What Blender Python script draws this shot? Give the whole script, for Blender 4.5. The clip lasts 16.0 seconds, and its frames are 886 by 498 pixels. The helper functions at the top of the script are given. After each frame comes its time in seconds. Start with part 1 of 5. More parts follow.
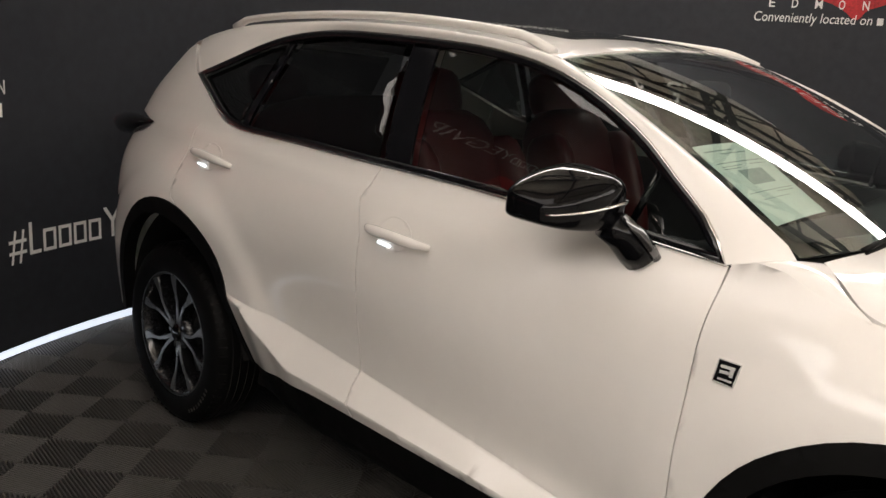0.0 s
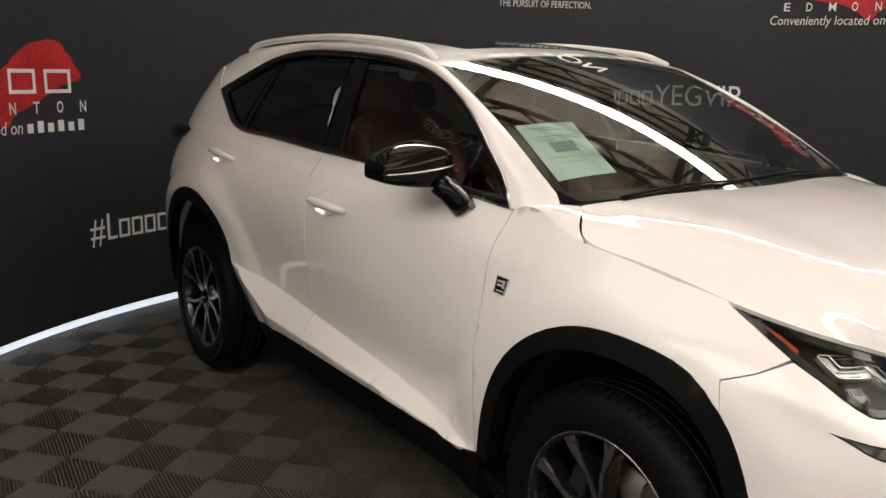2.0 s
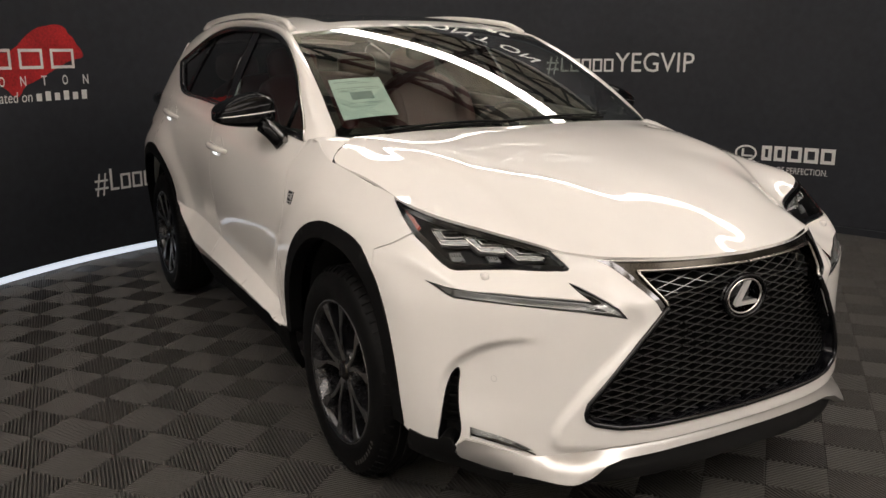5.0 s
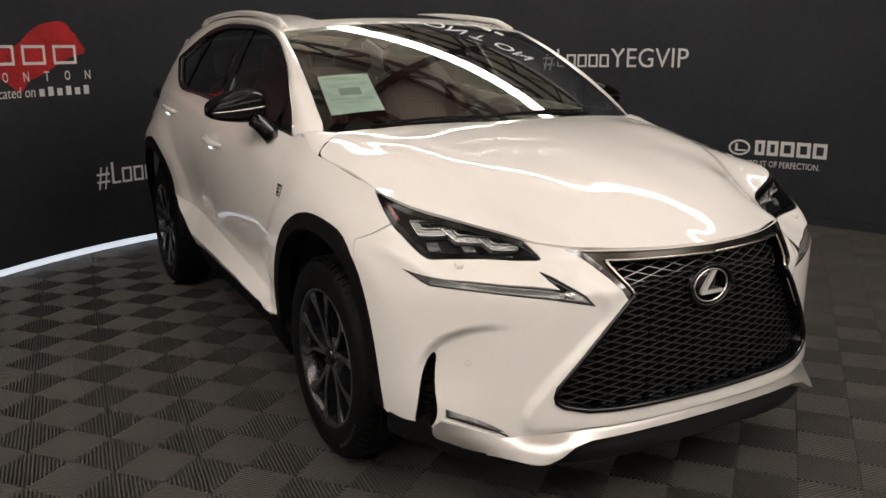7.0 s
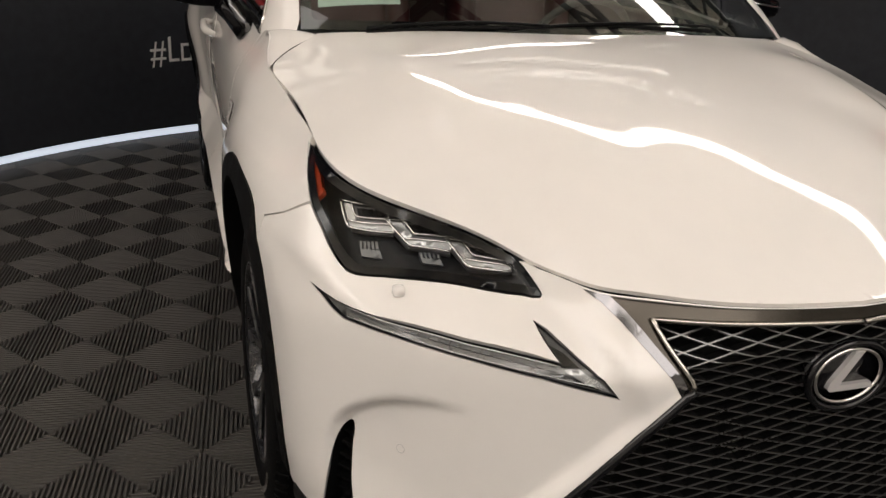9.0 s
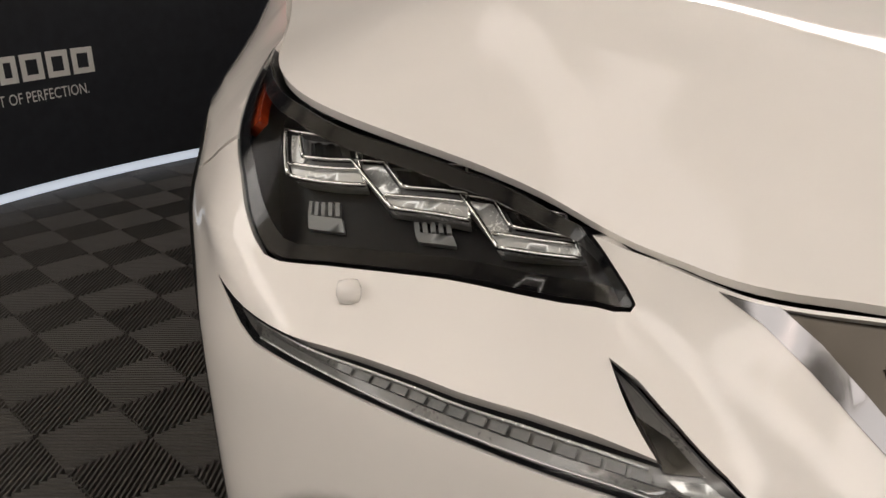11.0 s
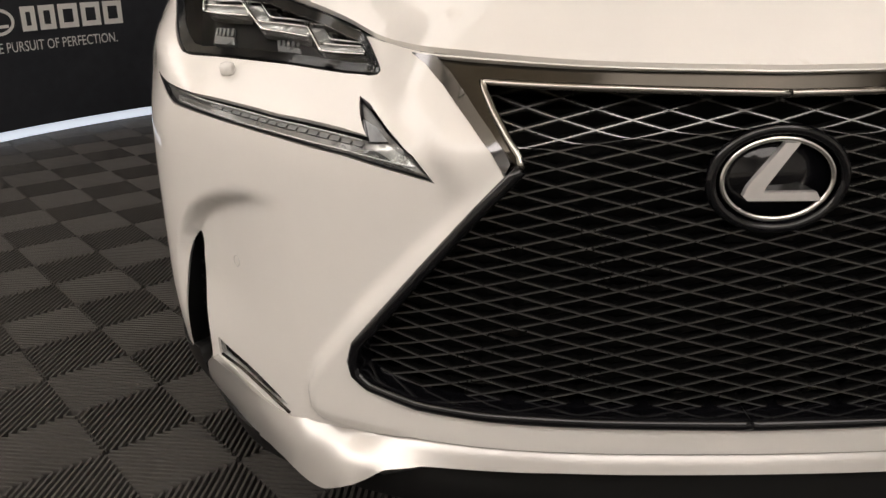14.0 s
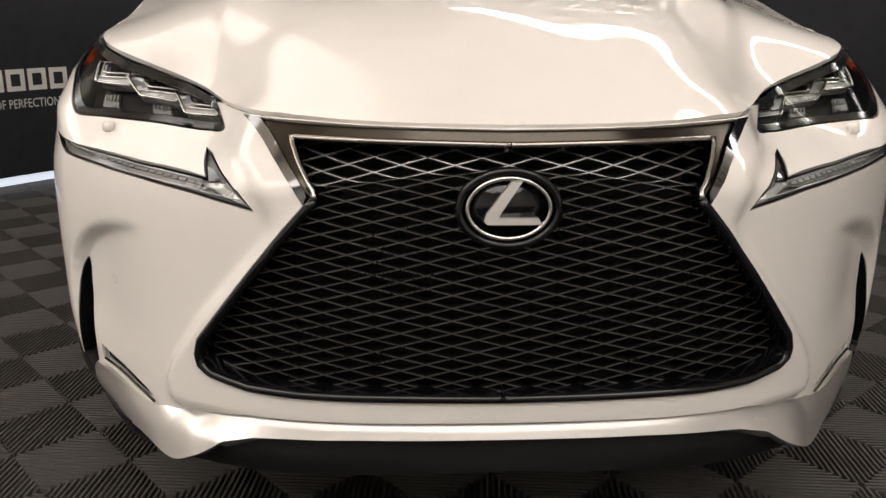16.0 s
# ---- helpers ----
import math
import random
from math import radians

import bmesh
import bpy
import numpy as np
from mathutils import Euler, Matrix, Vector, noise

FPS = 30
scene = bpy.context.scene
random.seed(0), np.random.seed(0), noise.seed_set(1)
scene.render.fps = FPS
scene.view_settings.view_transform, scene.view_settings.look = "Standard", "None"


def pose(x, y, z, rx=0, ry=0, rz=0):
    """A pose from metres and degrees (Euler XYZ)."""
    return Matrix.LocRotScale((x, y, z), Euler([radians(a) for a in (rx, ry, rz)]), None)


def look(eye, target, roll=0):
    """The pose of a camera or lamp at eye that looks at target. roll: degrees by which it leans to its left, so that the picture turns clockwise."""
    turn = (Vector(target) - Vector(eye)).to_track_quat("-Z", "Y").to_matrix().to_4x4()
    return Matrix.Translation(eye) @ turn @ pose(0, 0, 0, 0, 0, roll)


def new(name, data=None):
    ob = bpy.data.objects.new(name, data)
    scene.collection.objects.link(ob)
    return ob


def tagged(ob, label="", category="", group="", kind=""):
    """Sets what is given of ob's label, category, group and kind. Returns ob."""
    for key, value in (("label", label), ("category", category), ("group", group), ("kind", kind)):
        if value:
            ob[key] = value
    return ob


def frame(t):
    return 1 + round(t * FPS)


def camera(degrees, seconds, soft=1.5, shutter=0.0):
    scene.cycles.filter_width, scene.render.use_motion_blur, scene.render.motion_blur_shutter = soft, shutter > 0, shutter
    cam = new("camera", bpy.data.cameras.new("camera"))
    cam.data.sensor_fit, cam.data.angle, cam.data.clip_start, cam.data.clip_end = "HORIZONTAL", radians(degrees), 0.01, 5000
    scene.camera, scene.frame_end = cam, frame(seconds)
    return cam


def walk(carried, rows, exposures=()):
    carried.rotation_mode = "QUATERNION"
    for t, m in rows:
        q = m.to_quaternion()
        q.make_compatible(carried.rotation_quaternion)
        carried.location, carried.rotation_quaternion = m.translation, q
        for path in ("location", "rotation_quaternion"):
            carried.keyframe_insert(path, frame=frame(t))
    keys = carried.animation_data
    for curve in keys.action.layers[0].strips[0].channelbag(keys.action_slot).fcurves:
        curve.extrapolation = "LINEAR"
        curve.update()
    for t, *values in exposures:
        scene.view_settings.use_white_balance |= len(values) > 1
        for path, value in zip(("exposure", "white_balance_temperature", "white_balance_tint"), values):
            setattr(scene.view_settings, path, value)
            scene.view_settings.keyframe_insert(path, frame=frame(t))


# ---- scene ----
from mathutils import geometry

cam = camera(55.2, 16.0)
PATH = [
    (0, (1.644, -2.461, 1.495), (0.287, -1.06, 1.052), 3.3),
    (0.5, (1.872, -2.422, 1.497), (0.459, -1.074, 1.066), 3.4),
    (1, (2.132, -2.351, 1.479), (0.65, -1.078, 1.051), 3.2),
    (1.5, (2.379, -2.367, 1.468), (0.85, -1.147, 1.049), 1.8),
    (2, (2.641, -2.383, 1.482), (1.074, -1.21, 1.071), 1.1),
    (2.5, (2.889, -2.313, 1.453), (1.289, -1.184, 1.048), 1.3),
    (3, (3.121, -2.228, 1.46), (1.485, -1.154, 1.05), 0.4),
    (3.5, (3.379, -2.179, 1.447), (1.722, -1.147, 1.012), 0.2),
    (4, (3.548, -2.092, 1.449), (1.88, -1.086, 0.996), -0.0),
    (4.5, (3.752, -1.972, 1.437), (2.068, -0.994, 0.984), -0.2),
    (7, (4.02, -1.93, 1.45), (2.325, -0.978, 0.98), -0.2),
    (7.5, (3.914, -1.77, 1.448), (2.216, -0.846, 0.933), 0.5),
    (8, (3.752, -1.529, 1.452), (2.017, -0.711, 0.889), 1.7),
    (8.5, (3.47, -1.32, 1.447), (1.725, -0.57, 0.821), 2.7),
    (9, (3.24, -1.083, 1.424), (1.478, -0.48, 0.695), 3.4),
    (9.2, (3.127, -0.966, 1.394), (1.342, -0.482, 0.634), 4.1),
    (11.3, (2.648, -0.655, 1.1), (0.771, -0.581, 0.413), -2.4),
    (11.5, (2.665, -0.634, 1.098), (0.787, -0.578, 0.411), -2.6),
    (12, (2.758, -0.606, 1.08), (0.873, -0.562, 0.413), -1.1),
    (12.5, (2.926, -0.584, 1.034), (1.04, -0.529, 0.37), -0.2),
    (13, (3.041, -0.545, 1.016), (1.158, -0.471, 0.347), 0.2),
    (13.5, (3.159, -0.485, 1.007), (1.279, -0.426, 0.326), 0.1),
    (14, (3.242, -0.427, 1.016), (1.369, -0.392, 0.314), 0.0),
    (14.5, (3.31, -0.375, 1.017), (1.425, -0.334, 0.35), 0.2),
    (15, (3.424, -0.305, 1.019), (1.52, -0.25, 0.41), 0.3),
    (15.5, (3.51, -0.243, 1.036), (1.602, -0.151, 0.444), 0.9),
    (16, (3.595, -0.191, 1.058), (1.678, -0.072, 0.497), 0.7),
]
EXPOSURES = ((0, .36), (2, .22), (4.5, .06), (7, .0), (8, .03), (9, -.12), (11.5, -.42), (12.5, -.45), (13.5, -.12), (14.5, -.02), (16, .08))
walk(cam, [(t, look(eye, target, roll)) for t, eye, target, roll in PATH], EXPOSURES)
LAMP, FILL = 19.0, 3.4        # strength of the tubes and of the added fill lights
LAMP_Z, FILL_Z, HALL_Z = 4.6, 4.0, 6.2
LAMPS = ((2.85, 1.0, 12.0, .32), (5.0, 1.0, 12.0, .10))
FILLS = ((-4.9, -3.7), (-5.9, -1.5), (-6.2, .7), (-5.5, 2.9), (-3.9, 4.9), (-1.8, 6.2))
SHEET = ((.909, -.678, 1.181), (.925, -.455, 1.196), (.704, -.430, 1.331), (.667, -.638, 1.321))      # corners of the sheet behind the windscreen
SIGN_GLOW, SIGN_AT, SIGN_Z = 1.0, 212.5, 3.40

# ---- light ----
world = bpy.data.worlds.new("world")
scene.world = world
world.use_nodes = True
world.node_tree.nodes["Background"].inputs[0].default_value = (.9, .95, 1, 1)
world.node_tree.nodes["Background"].inputs[1].default_value = 0.01


# ---- materials ----
def shader(name, color, rough=.5, metal=0., coat=0., spec=.5, noise_at=0., vary=.0, bump_at=0., bump_by=0., rough_vary=0., emit=0., sheen=0., coat_rough=.04):
    """A principled material whose colour and gloss wander by a noise, with fine relief."""
    m = bpy.data.materials.new(name)
    m.use_nodes = True
    t, n, l = m.node_tree, m.node_tree.nodes, m.node_tree.links
    b = n["Principled BSDF"]
    c = (*color, 1)
    b.inputs["Base Color"].default_value = c
    b.inputs["Roughness"].default_value = rough
    b.inputs["Metallic"].default_value = metal
    b.inputs["Coat Weight"].default_value = coat
    b.inputs["Coat Roughness"].default_value = coat_rough
    b.inputs["Specular IOR Level"].default_value = spec
    b.inputs["Sheen Weight"].default_value = sheen
    if emit:
        b.inputs["Emission Color"].default_value = c
        b.inputs["Emission Strength"].default_value = emit
    at = n.new("ShaderNodeTexCoord")
    if vary or rough_vary:
        big, fine, mix = n.new("ShaderNodeTexNoise"), n.new("ShaderNodeTexNoise"), n.new("ShaderNodeMath")
        big.inputs["Scale"].default_value, big.inputs["Detail"].default_value = noise_at, 4
        fine.inputs["Scale"].default_value, fine.inputs["Detail"].default_value = noise_at * 14, 3
        l.new(at.outputs["Object"], big.inputs["Vector"])
        l.new(at.outputs["Object"], fine.inputs["Vector"])
        mix.operation = "ADD"
        l.new(big.outputs[0], mix.inputs[0])
        l.new(fine.outputs[0], mix.inputs[1])
        if vary:
            ramp = n.new("ShaderNodeMapRange")
            ramp.inputs["From Min"].default_value, ramp.inputs["From Max"].default_value = .6, 1.4
            ramp.inputs["To Min"].default_value, ramp.inputs["To Max"].default_value = 1 - vary, 1 + vary
            hue = n.new("ShaderNodeHueSaturation")
            hue.inputs["Color"].default_value = c
            l.new(mix.outputs[0], ramp.inputs["Value"])
            l.new(ramp.outputs[0], hue.inputs["Value"])
            l.new(hue.outputs[0], b.inputs["Base Color"])
        if rough_vary:
            rr = n.new("ShaderNodeMapRange")
            rr.inputs["From Min"].default_value, rr.inputs["From Max"].default_value = .6, 1.4
            rr.inputs["To Min"].default_value, rr.inputs["To Max"].default_value = max(rough - rough_vary, .02), min(rough + rough_vary, 1)
            l.new(mix.outputs[0], rr.inputs["Value"])
            l.new(rr.outputs[0], b.inputs["Roughness"])
    if bump_by:
        g, bu = n.new("ShaderNodeTexNoise"), n.new("ShaderNodeBump")
        g.inputs["Scale"].default_value, g.inputs["Detail"].default_value = bump_at, 5
        bu.inputs["Strength"].default_value, bu.inputs["Distance"].default_value = 1, bump_by
        l.new(at.outputs["Object"], g.inputs["Vector"])
        l.new(g.outputs[0], bu.inputs["Height"])
        l.new(bu.outputs[0], b.inputs["Normal"])
    return m


def pane(name, tint, gloss=1.0, ior=1.75, grow=4):
    """Thin glass: clear or tinted, with a mirror sheen that grows towards the edge."""
    m = bpy.data.materials.new(name)
    m.use_nodes = True
    n, l = m.node_tree.nodes, m.node_tree.links
    n.remove(n["Principled BSDF"])
    clear, shine, face, mix = n.new("ShaderNodeBsdfTransparent"), n.new("ShaderNodeBsdfGlossy"), n.new("ShaderNodeLayerWeight"), n.new("ShaderNodeMixShader")
    rise, add = n.new("ShaderNodeMath"), n.new("ShaderNodeMath")
    clear.inputs[0].default_value = (*tint, 1)
    shine.inputs["Roughness"].default_value = .015
    shine.inputs[0].default_value = (gloss, gloss, gloss, 1)
    least = ((ior - 1) / (ior + 1)) ** 2        # the sheen seen head-on; the same from within and without
    face.inputs["Blend"].default_value = .5
    rise.operation, add.operation = "POWER", "MULTIPLY_ADD"
    rise.inputs[1].default_value = grow
    add.inputs[1].default_value, add.inputs[2].default_value = 1 - least, least
    l.new(face.outputs["Facing"], rise.inputs[0])
    l.new(rise.outputs[0], add.inputs[0])
    l.new(add.outputs[0], mix.inputs[0])
    l.new(clear.outputs[0], mix.inputs[1])
    l.new(shine.outputs[0], mix.inputs[2])
    l.new(mix.outputs[0], n["Material Output"].inputs[0])
    return m


PAINT = shader("pearl_white_paint", (.80, .776, .735), .46, 0, 1, .28, 1.5, .015, 900, .00002, .03)
GARNISH = shader("satin_silver_paint", (.56, .545, .52), .33, .75, .6, .5, 3, .02, 700, .00003, .04)
BLACK = shader("gloss_black", (.004, .004, .005), .14, 0, .55, .25, 4, .1, 0, 0, .04)
MIRRORBLACK = shader("mirror_gloss_black", (.003, .003, .0035), .05, 0, .05, .16, 4, .1, 0, 0, .03)
PLASTIC = shader("black_plastic", (.004, .004, .004), .62, 0, 0, .10, 20, .2, 900, .0002, .08)
SATIN = shader("satin_black", (.006, .006, .006), .42, 0, 0, .25, 9, .15, 700, .0001, .06)
LINER = shader("wheel_well_liner", (.012, .012, .012), .9, 0, 0, .2, 8, .3)
CHROME = shader("chrome", (.80, .79, .77), .16, 1, 0, .5, 6, .03, 0, 0, .03)
SILVER = shader("bright_silver", (.78, .77, .75), .22, .45, .6, .5, 9, .03, 0, 0, .04)
BLADE = shader("blade_chrome", (.20, .20, .205), .13, 1, 0, .5, 6, .05, 0, 0, .04)
BRONZE = shader("bronze_chrome", (.44, .415, .375), .15, 1, 0, .5, 6, .04, 0, 0, .03)
DARKCHROME = shader("dark_chrome", (.060, .054, .045), .2, 1, 0, .5, 6, .05, 0, 0, .04)
RUBBER = shader("tyre_rubber", (.0035, .0035, .0035), .55, 0, 0, .12, 12, .25, 400, .0003, .1)
RIMBLACK = shader("rim_black", (.008, .008, .009), .25, 0, .6, .5, 9, .2, 0, 0, .08)
RIMFACE = shader("machined_rim_face", (.38, .375, .37), .30, 1, .3, .5, 30, .1, 300, .00005, .08)
STEEL = shader("brake_steel", (.10, .095, .09), .45, 1, 0, .5, 25, .2, 0, 0, .1)
MESHBLACK = shader("mesh_black", (.005, .005, .005), .38, 0, 0, .18, 15, .2, 0, 0, .05)
GRILLE = shader("grille_satin_grey", (.20, .20, .195), .30, .85, 0, .5, 15, .2, 0, 0, .05)
WINDSCREEN = pane("windscreen_glass", (.66, .73, .69))
SIDEGLASS = pane("door_glass", (.60, .66, .62), 1)
DARKGLASS = pane("privacy_glass", (.17, .19, .18), 1)
LENS = pane("lamp_lens", (.92, .94, .94), .40, 1.45, 5)
SMOKE = pane("smoked_lens", (.45, .46, .48), .85, 1.42, 5)
LAMPBLACK = shader("lamp_housing", (.005, .005, .006), .35, 0, 0, .3, 20, .2, 0, 0, .05)
LAMPGREY = shader("lamp_reflector", (.72, .72, .71), .25, .5, .3, .5, 30, .1, 0, 0, .06)
LAMPFIN = shader("heat_fin_grey", (.22, .22, .22), .38, .3, 0, .5, 30, .15)
DRLGREY = shader("running_lamp_body", (.20, .195, .19), .30, .4, .2, .5, 20, .15, 0, 0, .06)
AMBER = shader("amber_reflector", (.30, .035, .008), .2, 0, .8, .5, 40, .2)
REDLENS = shader("red_tail_lens", (.45, .01, .012), .15, 0, 1, .5, 30, .2)
LEATHER = shader("red_leather", (.070, .0055, .007), .45, 0, 0, .4, 9, .15, 260, .0006, .08)
CABIN = shader("cabin_black", (.022, .022, .023), .65, 0, 0, .35, 9, .2, 300, .0004, .08)
PAPER = shader("printed_paper", (.72, .82, .76), .6, 0, 0, .3, 6, .04)
INK = shader("grey_ink", (.33, .40, .38), .7, 0, 0, .2, 40, .15)
VINYL = shader("black_banner_vinyl", (.0262, .0284, .0340), .48, 0, 0, .26, 1.2, .25, 3, .0015, .06)
WHITEPRINT = shader("white_print", (.74, .73, .70), .5, 0, 0, .4, 10, .04)
REDSILK = shader("red_silk_print", (.42, .018, .020), .45, 0, 0, .4, 5, .55)
FLOORTILE = shader("ribbed_floor_plastic", (.066, .062, .057), .40, 0, 0, .4, 5, .25, 200, .0004, .1)
# made pale so the slab beyond the tiles bounces light onto the bumper
SLAB = shader("concrete_slab", (.34, .32, .29), .8, 0, 0, .3, 3, .3)
DECK = shader("roof_deck", (.70, .64, .54), .7, 0, 0, .3, .6, .3)
TRUSS = shader("truss_steel", (.02, .018, .016), .5, .3, 0, .4, 4, .3)
HALLWALL = shader("hall_wall_paint", (.70, .69, .67), .7, 0, 0, .3, .8, .12)
HOUSING = shader("light_housing", (.6, .6, .58), .5, 0, 0, .4, 4, .1)
TUBE = shader("light_diffuser", (1, .925, .875), .5, emit=LAMP)
SOFTFILL = shader("soft_light_diffuser", (1, .925, .875), .5, emit=FILL)
DIMFILL = shader("dimmed_light_diffuser", (1, .925, .875), .5, emit=FILL * .45)
LED = shader("led_strip", (.80, .88, 1), .5, emit=.75)
# print given a glow of its own so its reflection shows on the paint
GLOWPRINT = shader("lit_sign_letters", (1, .95, .88), .5, emit=SIGN_GLOW)
GLOW = shader("handle_lamp", (.9, .95, 1), .5, emit=1.6)


# ---- tools ----
def part(name, verts, faces, mat, parent=None, label="", smooth=True):
    me = bpy.data.meshes.new(name)
    me.from_pydata([tuple(map(float, v)) for v in verts], [], [tuple(int(i) for i in f) for f in faces])
    me.materials.append(mat)
    me.polygons.foreach_set("use_smooth", [smooth] * len(me.polygons))
    me.update()
    ob = new(name, me)
    ob.parent = parent
    return tagged(ob, label) if label else ob


def sharp(ob, degrees):
    """Smooth shading that breaks at edges steeper than that."""
    bm = bmesh.new()
    bm.from_mesh(ob.data)
    for e in bm.edges:
        e.smooth = not (len(e.link_faces) == 2 and e.calc_face_angle(0) > radians(degrees))
    bm.to_mesh(ob.data)
    bm.free()
    return ob


def empty(name, label, category, m=None, group="", kind=""):
    ob = new(name)
    ob.empty_display_size = .1
    if m:
        ob.matrix_world = m
    return tagged(ob, label, category, group, kind)


def inside(p, poly):
    """Which of the points lie in the polygon."""
    p, q = np.asarray(p, float), np.asarray(poly, float)
    r, hit = np.roll(q, -1, 0), np.zeros(len(p), bool)
    for (x1, y1), (x2, y2) in zip(q, r):
        if y1 != y2:
            hit ^= ((y1 > p[:, 1]) != (y2 > p[:, 1])) & (p[:, 0] < (x2 - x1) * (p[:, 1] - y1) / (y2 - y1) + x1)
    return hit


def dense(poly, step):
    """The polygon with its long edges cut up."""
    q, out = np.asarray(poly, float), []
    for a, b in zip(q, np.roll(q, -1, 0)):
        k = max(1, int(np.ceil(np.linalg.norm(b - a) / step)))
        out += [a + (b - a) * i / k for i in range(k)]
    return np.array(out)


def grown(poly, d):
    """The polygon moved outwards by d."""
    q = np.asarray(poly, float)
    e = np.roll(q, -1, 0) - q
    area = (q[:, 0] * np.roll(q[:, 1], -1) - np.roll(q[:, 0], -1) * q[:, 1]).sum()
    n = np.stack([e[:, 1], -e[:, 0]], 1) / (np.linalg.norm(e, axis=1, keepdims=True) + 1e-9) * np.sign(area)
    v = n + np.roll(n, 1, 0)
    return q + d * v / np.maximum((v * v).sum(1, keepdims=True) / 2, .35)


def lift(f, d):
    """The surface f, moved outwards by d along its normal."""
    def g(u, v):
        h = 2e-3
        n = np.cross(f(u, v + h) - f(u, v - h), f(u + h, v) - f(u - h, v))
        return f(u, v) + n / np.maximum(np.linalg.norm(n, axis=-1, keepdims=True), 1e-9) * d
    return g


def rounded(poly, n=2):
    """The polygon with its corners cut, n times over."""
    q = np.asarray(poly, float)
    for _ in range(n):
        r = np.roll(q, -1, 0)
        q = np.stack([.75 * q + .25 * r, .25 * q + .75 * r], 1).reshape(-1, 2)
    return q


def cut(outline, holes, step, edge=None, lines=()):
    """Triangles over a polygon with holes, on an even grid."""
    edge = edge or step
    loops = [dense(outline, edge)] + [dense(h, edge) for h in holes]
    lo, hi = loops[0].min(0), loops[0].max(0)
    g = np.stack(np.meshgrid(np.arange(lo[0] + step / 2, hi[0], step), np.arange(lo[1] + step / 2, hi[1], step)), -1).reshape(-1, 2)
    g = g[inside(g, loops[0])]
    for h in loops[1:]:
        g = g[~inside(g, h)]
    rim = np.concatenate(loops)
    folds = []
    for q in lines:
        q = dense(q, edge * .8)
        q = q[inside(q, loops[0])]
        q = q[np.linalg.norm(q[:, None] - rim[None], axis=2).min(1) > .4 * edge]
        folds.append(q)
    rim = np.concatenate([rim] + folds)
    if len(g):
        keep = np.ones(len(g), bool)
        for i in range(0, len(g), 400):
            keep[i:i + 400] = (np.linalg.norm(g[i:i + 400, None] - rim[None], axis=2).min(1) > .45 * edge)
        g = g[keep]
    verts, edges = [Vector(p) for p in np.concatenate([rim, g])], []
    at = 0
    for q in loops:
        edges += [(at + i, at + (i + 1) % len(q)) for i in range(len(q))]
        at += len(q)
    v, _, f, *_ = geometry.delaunay_2d_cdt(verts, edges, [], 0, 1e-6)
    v = np.array([tuple(p) for p in v])
    f = np.array([t for t in f if len(t) == 3])
    mid = v[f].mean(1)
    ok = inside(mid, loops[0])
    for h in loops[1:]:
        ok &= ~inside(mid, h)
    f = f[ok]
    a, b, c = v[f[:, 0]], v[f[:, 1]], v[f[:, 2]]
    turn = (b[:, 0] - a[:, 0]) * (c[:, 1] - a[:, 1]) - (b[:, 1] - a[:, 1]) * (c[:, 0] - a[:, 0])
    f[turn < 0] = f[turn < 0][:, ::-1]
    return v, f


def skin(v, f, depth):
    """Gives a sheet a turned-in edge of that depth."""
    n = np.zeros_like(v)
    fn = np.cross(v[f[:, 1]] - v[f[:, 0]], v[f[:, 2]] - v[f[:, 0]])
    for k in range(3):
        np.add.at(n, f[:, k], fn)
    n /= np.maximum(np.linalg.norm(n, axis=1, keepdims=True), 1e-12)
    e = np.concatenate([f[:, [0, 1]], f[:, [1, 2]], f[:, [2, 0]]])
    seen = {(int(a), int(b)) for a, b in e}
    rim = [(a, b) for a, b in seen if (b, a) not in seen]
    ids = sorted({i for ab in rim for i in ab})
    at = {i: len(v) + k for k, i in enumerate(ids)}
    low = {i: len(v) + len(ids) + k for k, i in enumerate(ids)}
    verts = np.concatenate([v, v[ids], v[ids] - n[ids] * depth])
    faces = [tuple(t) for t in f] + [(at[b], at[a], low[a], low[b]) for a, b in rim]
    return verts, faces


def panel(name, outline, f, mat, parent, holes=(), step=.03, depth=.014, flip=True, sides=(1,), label="", edge=None, lines=()):
    """A trimmed piece of the surface f, with turned-in edges. sides: 1 as it is, -1 mirrored to the other side of the car."""
    uv, t = cut(outline, holes, step, edge, lines)
    v = f(uv[:, 0], uv[:, 1])
    if flip:
        t = t[:, ::-1]
    v, faces = skin(v, t, depth)
    made = []
    for s in sides:
        w = v * (1, s, 1)
        made.append(part(name, w, faces if s > 0 else [q[::-1] for q in faces], mat, parent if not isinstance(parent, (list, tuple)) else parent[len(made)], label))
    return made


def grid(f, u, v, flip=False, close_u=False):
    """Verts and faces of the surface f over the rows u and columns v."""
    uu, vv = np.meshgrid(u, v, indexing="ij")
    p = f(uu.ravel(), vv.ravel())
    m, n, faces = len(u), len(v), []
    for i in range(m if close_u else m - 1):
        for j in range(n - 1):
            a, b, c, d = i * n + j, (i + 1) % m * n + j, (i + 1) % m * n + j + 1, i * n + j + 1
            faces.append((d, c, b, a) if flip else (a, b, c, d))
    return p, faces


def merged(*pieces):
    verts, faces, at = [], [], 0
    for v, f in pieces:
        verts.append(np.asarray(v, float))
        faces += [tuple(int(i) + at for i in q) for q in f]
        at += len(v)
    return np.concatenate(verts), faces


